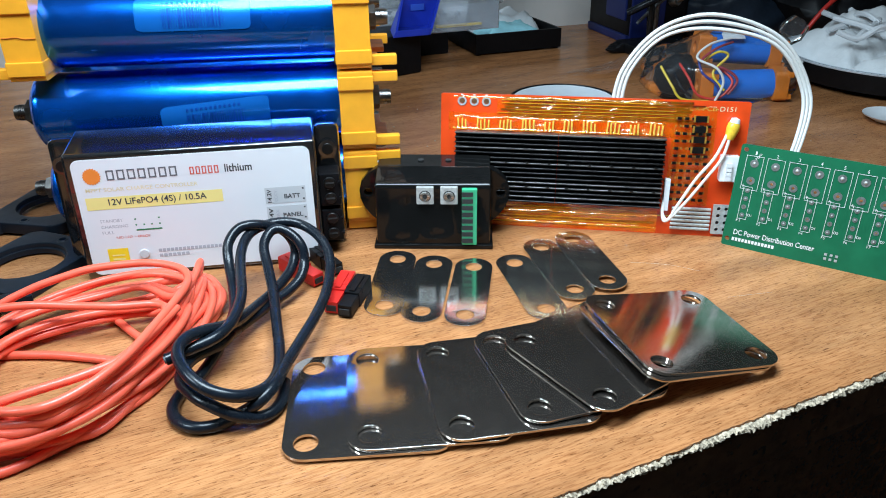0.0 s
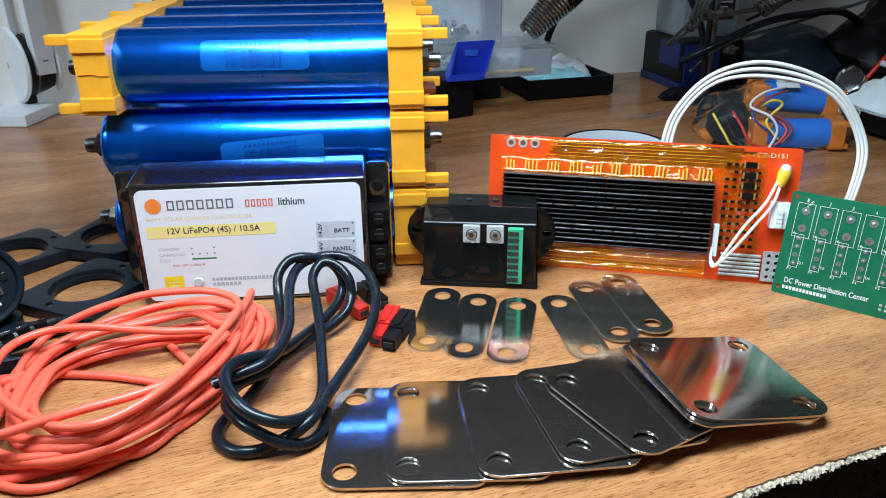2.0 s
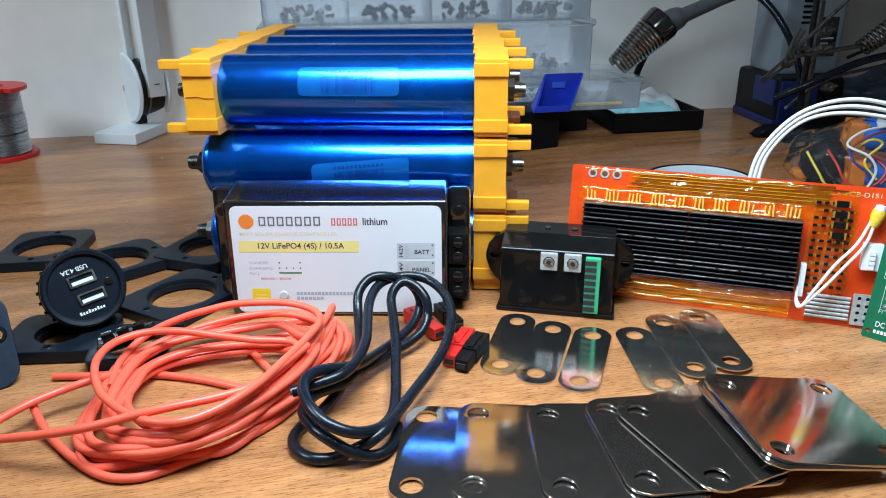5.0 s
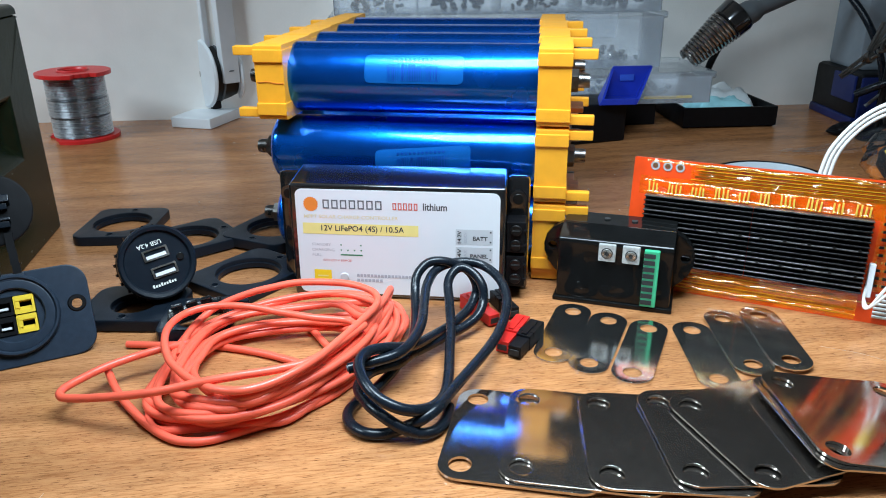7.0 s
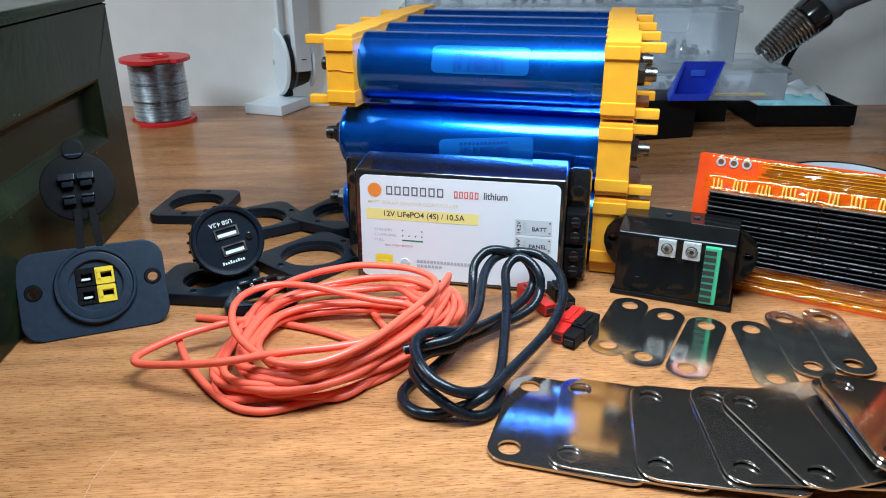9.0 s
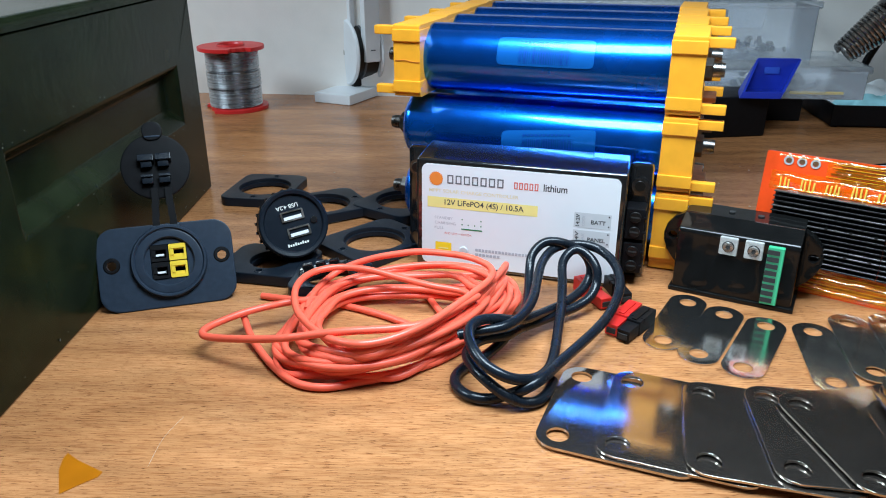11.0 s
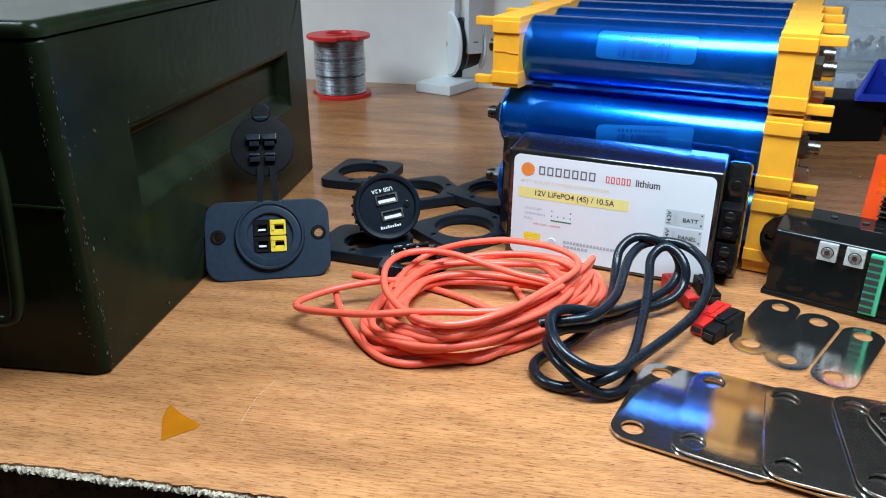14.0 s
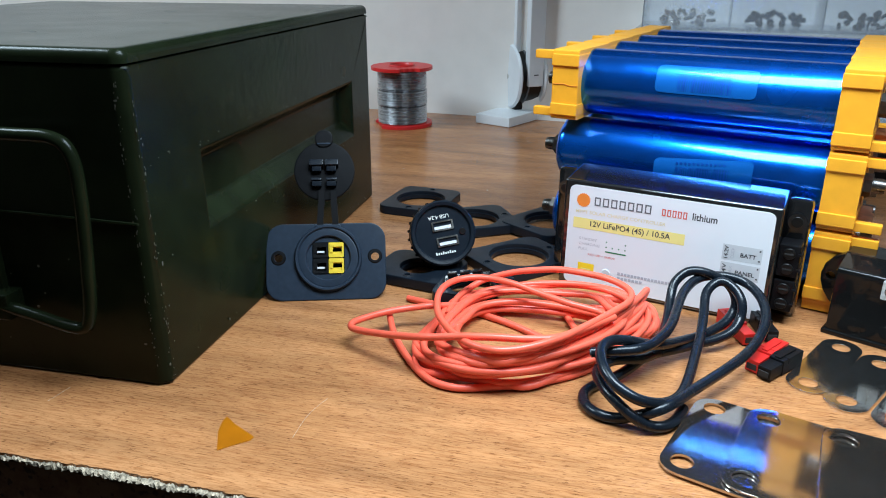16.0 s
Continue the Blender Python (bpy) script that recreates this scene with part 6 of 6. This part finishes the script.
for n, (pts, r, lab) in enumerate((
        ([(0.380, -0.17, 0.045), (0.403, -0.19, 0.062), (0.455, -0.20, 0.086), (0.511, -0.20, 0.094), (0.575, -0.19, 0.092), (0.640, -0.16, 0.06), (0.68, -0.12, 0.006)], 0.0042, "thick black cable arching beside the soldering station"),
        ([(0.400, -0.16, 0.030), (0.430, -0.18, 0.064), (0.491, -0.19, 0.080), (0.575, -0.19, 0.098), (0.66, -0.17, 0.10), (0.74, -0.10, 0.01)], 0.0020, "thin grey cable arching beside the soldering station"),
        ([(0.560, -0.24, 0.004), (0.590, -0.25, 0.052), (0.640, -0.24, 0.066), (0.720, -0.2, 0.050), (0.76, -0.16, 0.005)], 0.0026, "red cable lying over dark clutter"))):
    c = part("loose_cable", bm_tube([by_wall(0, 0) @ p for p in glide(pts, 10)], r, 10), (BLACK_R, GREY_P, WIRES["red"])[n])
    tagged(c, lab, "cable")


def soft_lump(name, s, d, w, dd, h, material, label, category, seed):
    bm = bmesh.new()
    bmesh.ops.create_icosphere(bm, subdivisions=4, radius=1)
    for v in bm.verts:
        n = 1 + 0.22 * noise.noise(v.co * 1.6 + Vector((seed, 0, 0))) + 0.07 * noise.noise(v.co * 5)
        v.co = Vector((v.co.x * w / 2 * n, v.co.y * dd / 2 * n, max(0, (v.co.z * 0.6 + 0.4)) * h * n))
    ob = part(name, bm, material, None, "", by_wall(s, d), 60)
    return tagged(ob, label, category)


soft_lump("black_pouch", 0.560, -0.130, 0.17, 0.12, 0.066, BLACK_M, "rumpled black fabric pouch on the desk", "pouch", 3.0)
soft_lump("black_pouch", 0.720, -0.200, 0.26, 0.20, 0.13, BLACK, "rumpled black fabric pouch near the wall", "pouch", 8.0)
soft_lump("black_clip_box", 0.385, -0.165, 0.050, 0.022, 0.012, BLACK, "small black box beside the soldering station", "box", 5.0)

# ---- blue scoop bin on a black box ----
bb = thing("black_container", by_wall(0.092, -0.158, 0, 14), "small black container carrying a blue bin", "container")
part("container_body", bm_box(0.075, 0.060, 0.042, 0, 0.012, 0, bevel=0.003), BLACK, bb)
bin_ob = thing("parts_bin", by_wall(0.116, -0.168, 0.0422, 0) @ Matrix.Diagonal((1.25, 1.1, 1.1, 1)), "open royal-blue plastic parts bin", "parts bin")
t = bmesh.new()
bm_slab([(-0.0150, -0.013), (0.0150, -0.013), (0.0250, 0.022), (-0.0080, 0.022)], [], 0.002, m=pose(0, 0, 0), bm=t)
bm_box(0.034, 0.002, 0.031, 0.0085, 0.021, 0, bevel=0.0006, bm=t)
bm_slab([(0, 0), (0.036, 0), (0.036, 0.030), (0.0, 0.006)], [], 0.0018, m=pose(-0.0150, -0.013, 0, 90, 0, 79), bm=t)
bm_slab([(0, 0), (0.036, 0), (0.036, 0.030), (0.0, 0.006)], [], 0.0018, m=pose(0.0150, -0.013, 0, 90, 0, 74), bm=t)
bm_box(0.030, 0.002, 0.006, 0.0, -0.013, 0, bevel=0.0005, bm=t)
for v in t.verts:
    v.co.x += 0.38 * v.co.z
part("bin_shell", t, BIN_B, bin_ob)
part("label_slot", bm_box(0.012, 0.001, 0.006, 0.0156, 0.0192, 0.017, bevel=0.0004), mat("mid_blue_plastic", (0.03, 0.10, 0.55), 0.4), bin_ob)

# ---- white dish behind the red board ----
di = thing("enamel_plate", pose(0.1460, 0.5420, 0) @ Matrix.Diagonal((0.76, 0.76, 1, 1)), "white enamel plate with a black rim on the desk", "plate")
part("plate_body", bm_lathe([(0, 0.0008), (0.045, 0.0008), (0.062, 0.0060), (0.062, 0.0072), (0.045, 0.0026), (0, 0.0026)], None, 64), ENAMEL, di)
part("rim", bm_lathe([(0.0612, 0.0056), (0.0640, 0.0062), (0.0645, 0.0074), (0.0612, 0.0080), (0.0605, 0.0068)], None, 64), BLACK, di, "black enamel rim")

# ---- small wrapped battery packs ----
fp = thing("wrapped_battery", pose(0.3010, 0.5620, 0, 0, 0, -6) @ Matrix.Diagonal((0.9, 0.9, 0.9, 1)), "blue cells with orange holders and wires in clear film", "battery pack")


def small_cell(x0, x1, y, z, r, tilt):
    m = pose((x0 + x1) / 2, y, z, 0, 90 + tilt, 0)
    part("cell", bm_cyl(r, x1 - x0, m, seg=36, bevel=0.0012), CELL_B, fp, "light blue battery cell")
    for e, w in ((-1, 0.014), (1, 0.014)):
        t = bm_slab(rounded(0.030, 0.030, 0.004, 4), [circle(0.006, n=16)], w, bevel=0.0012)
        for k in range(4):
            bm_box(0.005, 0.005, 0.004, 0.011 * (1 if k % 2 else -1), 0.011 * (1 if k < 2 else -1), w, bevel=0.0005, bm=t)
        part("end_holder", t, YELLOW_D, fp, "orange plastic cell holder", m @ pose(0, 0, e * (x1 - x0) / 2 - (w if e < 0 else 0) * 0.6 - (0 if e < 0 else w * 0.2)))


small_cell(-0.022, 0.046, 0.022, 0.0440, 0.0145, 3)
small_cell(-0.022, 0.046, -0.010, 0.0155, 0.0145, -2)
part("end_holder", bm_box(0.030, 0.014, 0.010, -0.060, 0.016, 0.0, bevel=0.003), YELLOW_D, fp, "orange plastic cell holder")
part("end_holder", bm_box(0.022, 0.016, 0.012, -0.050, 0.030, 0.014, bevel=0.003), YELLOW_D, fp, "orange plastic cell holder")
# dark lump added to make the inside of the clear wrap dark
dark = bmesh.new()
bmesh.ops.create_icosphere(dark, subdivisions=3, radius=1)
for v in dark.verts:
    n = 1 + 0.25 * noise.noise(v.co * 2.0)
    v.co = Vector((-0.048 + v.co.x * 0.022 * n, 0.010 + v.co.y * 0.018 * n, max(0.0006, 0.020 + v.co.z * 0.022 * n)))
part("tape_wrap", dark, BLACK, fp, "dark lump added to darken the inside of the wrap", smooth=80)
for nm, pts in (("yellow", [(-0.068, -0.004, 0.032), (-0.058, -0.020, 0.016), (-0.048, -0.026, 0.004), (-0.022, -0.030, 0.003)]),
                ("red", [(-0.050, 0.0, 0.036), (-0.042, -0.018, 0.024), (-0.032, -0.026, 0.008), (-0.012, -0.028, 0.006), (0.0, -0.026, 0.022), (-0.012, -0.016, 0.034)]),
                ("white", [(0.0, 0.0, 0.060), (-0.024, -0.012, 0.056), (-0.036, -0.018, 0.044), (-0.018, -0.028, 0.036), (-0.010, -0.030, 0.022), (-0.016, -0.032, 0.004)]),
                ("maroon", [(0.002, 0.0, 0.056), (-0.018, -0.014, 0.052), (-0.030, -0.016, 0.040), (-0.008, -0.024, 0.034), (0.004, -0.028, 0.024), (-0.004, -0.030, 0.010)]),
                ("yellow", [(-0.026, -0.010, 0.040), (-0.016, -0.018, 0.050), (-0.006, -0.018, 0.046), (-0.020, -0.024, 0.030), (-0.008, -0.030, 0.014)]),
                ("navy", [(-0.034, -0.010, 0.046), (-0.030, -0.022, 0.030), (-0.016, -0.028, 0.020), (-0.012, -0.030, 0.010)]),
                ("black", [(-0.054, -0.006, 0.026), (-0.048, -0.020, 0.014), (-0.038, -0.024, 0.006)])):
    part("balance_wire", bm_tube(glide(pts, 8), 0.0013, 8), WIRES[nm], fp, nm + " wire")
bm = bmesh.new()
bmesh.ops.create_icosphere(bm, subdivisions=4, radius=1)
for v in bm.verts:
    n = 1 + 0.16 * noise.noise(v.co * 2.2) + 0.05 * noise.noise(v.co * 7)
    v.co = Vector((-0.005 + v.co.x * 0.078 * n, v.co.y * 0.048 * n, max(0.0004, 0.024 + v.co.z * 0.042 * n)))
part("clear_wrap", bm, FILM, fp, "crumpled clear plastic wrap", smooth=80)
part("wrap_knot", bm_lathe([(0, 0.0), (0.010, 0.002), (0.014, 0.012), (0.011, 0.024), (0, 0.028)], pose(0.062, 0.030, 0.052, 20, 30), 18), FILM, fp)
part("white_tag", bm_box(0.022, 0.010, 0.0008, 0.004, 0.008, 0.060, rot=pose(0, 0, 0, 20)), WHITE_P, fp)
sheet = bmesh.new()
bmesh.ops.create_grid(sheet, x_segments=24, y_segments=10, size=0.5)
for v in sheet.verts:
    k = v.co.x + 0.5
    v.co = Vector((v.co.x * 0.11, v.co.y * 0.055 * (0.25 + k), 0.002 + 0.018 * k * k + 0.004 * noise.noise((v.co.x * 6, v.co.y * 6, 2))))
fs = tagged(part("plastic_sheet", sheet, FILM, None, "", pose(0.225, 0.660, 0, 0, 0, 12), 80), "loose crumpled clear plastic film lying on the desk", "plastic film")

# ---- round tray of cable ties ----
rt = thing("round_tray", pose(0.4930, 0.6150, 0), "round black tray heaped with white crumpled paper strips", "tray")
part("tray_body", bm_lathe([(0, 0.001), (0.080, 0.001), (0.102, 0.006), (0.108, 0.024), (0.106, 0.026), (0.100, 0.012), (0.078, 0.005), (0, 0.005)], None, 64), BLACK, rt, "round black tray")
part("tray_liner", bm_lathe([(0.1075, 0.0240), (0.1085, 0.0255), (0.1035, 0.0262), (0.088, 0.010), (0, 0.0065)], None, 64), ENAMEL, rt, "white lining")
for k, (x, y, z, w, d, h, tr) in enumerate(((-0.045, 0.020, 0.010, 0.090, 0.10, 0.040, 20), (0.000, 0.035, 0.012, 0.110, 0.09, 0.055, -15), (-0.020, -0.045, 0.008, 0.100, 0.07, 0.030, 35), (0.030, -0.010, 0.012, 0.090, 0.10, 0.045, 60))):
    cloth("paper_strip", w, d, h, 10.0 + k, WHITE_C, rt, pose(x, y, z, 0, 0, tr), "white crumpled strip")
random.seed(6)
for k in range(16):
    a = random.uniform(0, 6.28)
    x, y = random.uniform(-0.07, 0.05), random.uniform(-0.06, 0.06)
    line = glide([(x + 0.022 * math.cos(a) * q - 0.004 * q * q * math.sin(a), y + 0.022 * math.sin(a) * q + 0.004 * q * q, 0.040 + 0.008 * math.sin(q + k) + 0.014 * random.random()) for q in (-1.2, -0.4, 0.4, 1.2)], 6)
    part("white_tie", bm_tube(line, 0.0028, 8), WHITE_P, rt)
sau = thing("small_saucer", pose(0.4130, 0.4760, 0), "small white saucer beside the round tray", "saucer")
part("saucer_body", bm_lathe([(0, 0.0006), (0.012, 0.0006), (0.022, 0.0055), (0.0225, 0.0065), (0.012, 0.0022), (0, 0.0022)], None, 40), WHITE_P, sau)

# ---- scrap of amber tape and scratches on the desk ----
ts = part("tape_scrap", bm_slab([(-0.2137, 0.0062), (-0.2060, 0.0045), (-0.1911, 0.0034), (-0.1905, 0.0005), (-0.1930, -0.0050), (-0.1962, -0.0128), (-0.2080, -0.0030), (-0.2126, 0.0030)], [], 0.0001, m=pose(0, 0, 0.0001)), TAPE, None, smooth=0)
tagged(ts, "triangular scrap of amber tape stuck on the desk", "tape scrap")
scr = bmesh.new()
for pts in ([(-0.1772, 0.0134), (-0.1848, 0.0298), (-0.1879, 0.0456)], [(-0.2934, -0.0375), (-0.2971, -0.0243)], [(0.130, 0.240), (0.150, 0.236), (0.165, 0.228)], [(0.170, 0.200), (0.195, 0.204)], [(-0.02, 0.43), (0.0, 0.436)]):
    bm_tube(glide([(x, y, 0.0000) for x, y in pts], 6), 0.00008, 5, bm=scr)
tagged(part("scratches", scr, CHIP, desk, "pale scratches", DESK_M.inverted()), kind="stuff")

random.seed(41)
cr = bmesh.new()
for k in range(60):
    x, y = random.uniform(-0.45, 0.35), random.uniform(0.36, 0.62)
    bm_cyl(random.uniform(0.0003, 0.0009), 0.0004, pose(x, y, 0.0002, 0, 0, random.uniform(0, 90)), seg=5, bm=cr)
tagged(part("dust_specks", cr, CHIP, desk, "pale dust specks", DESK_M.inverted()), kind="stuff")
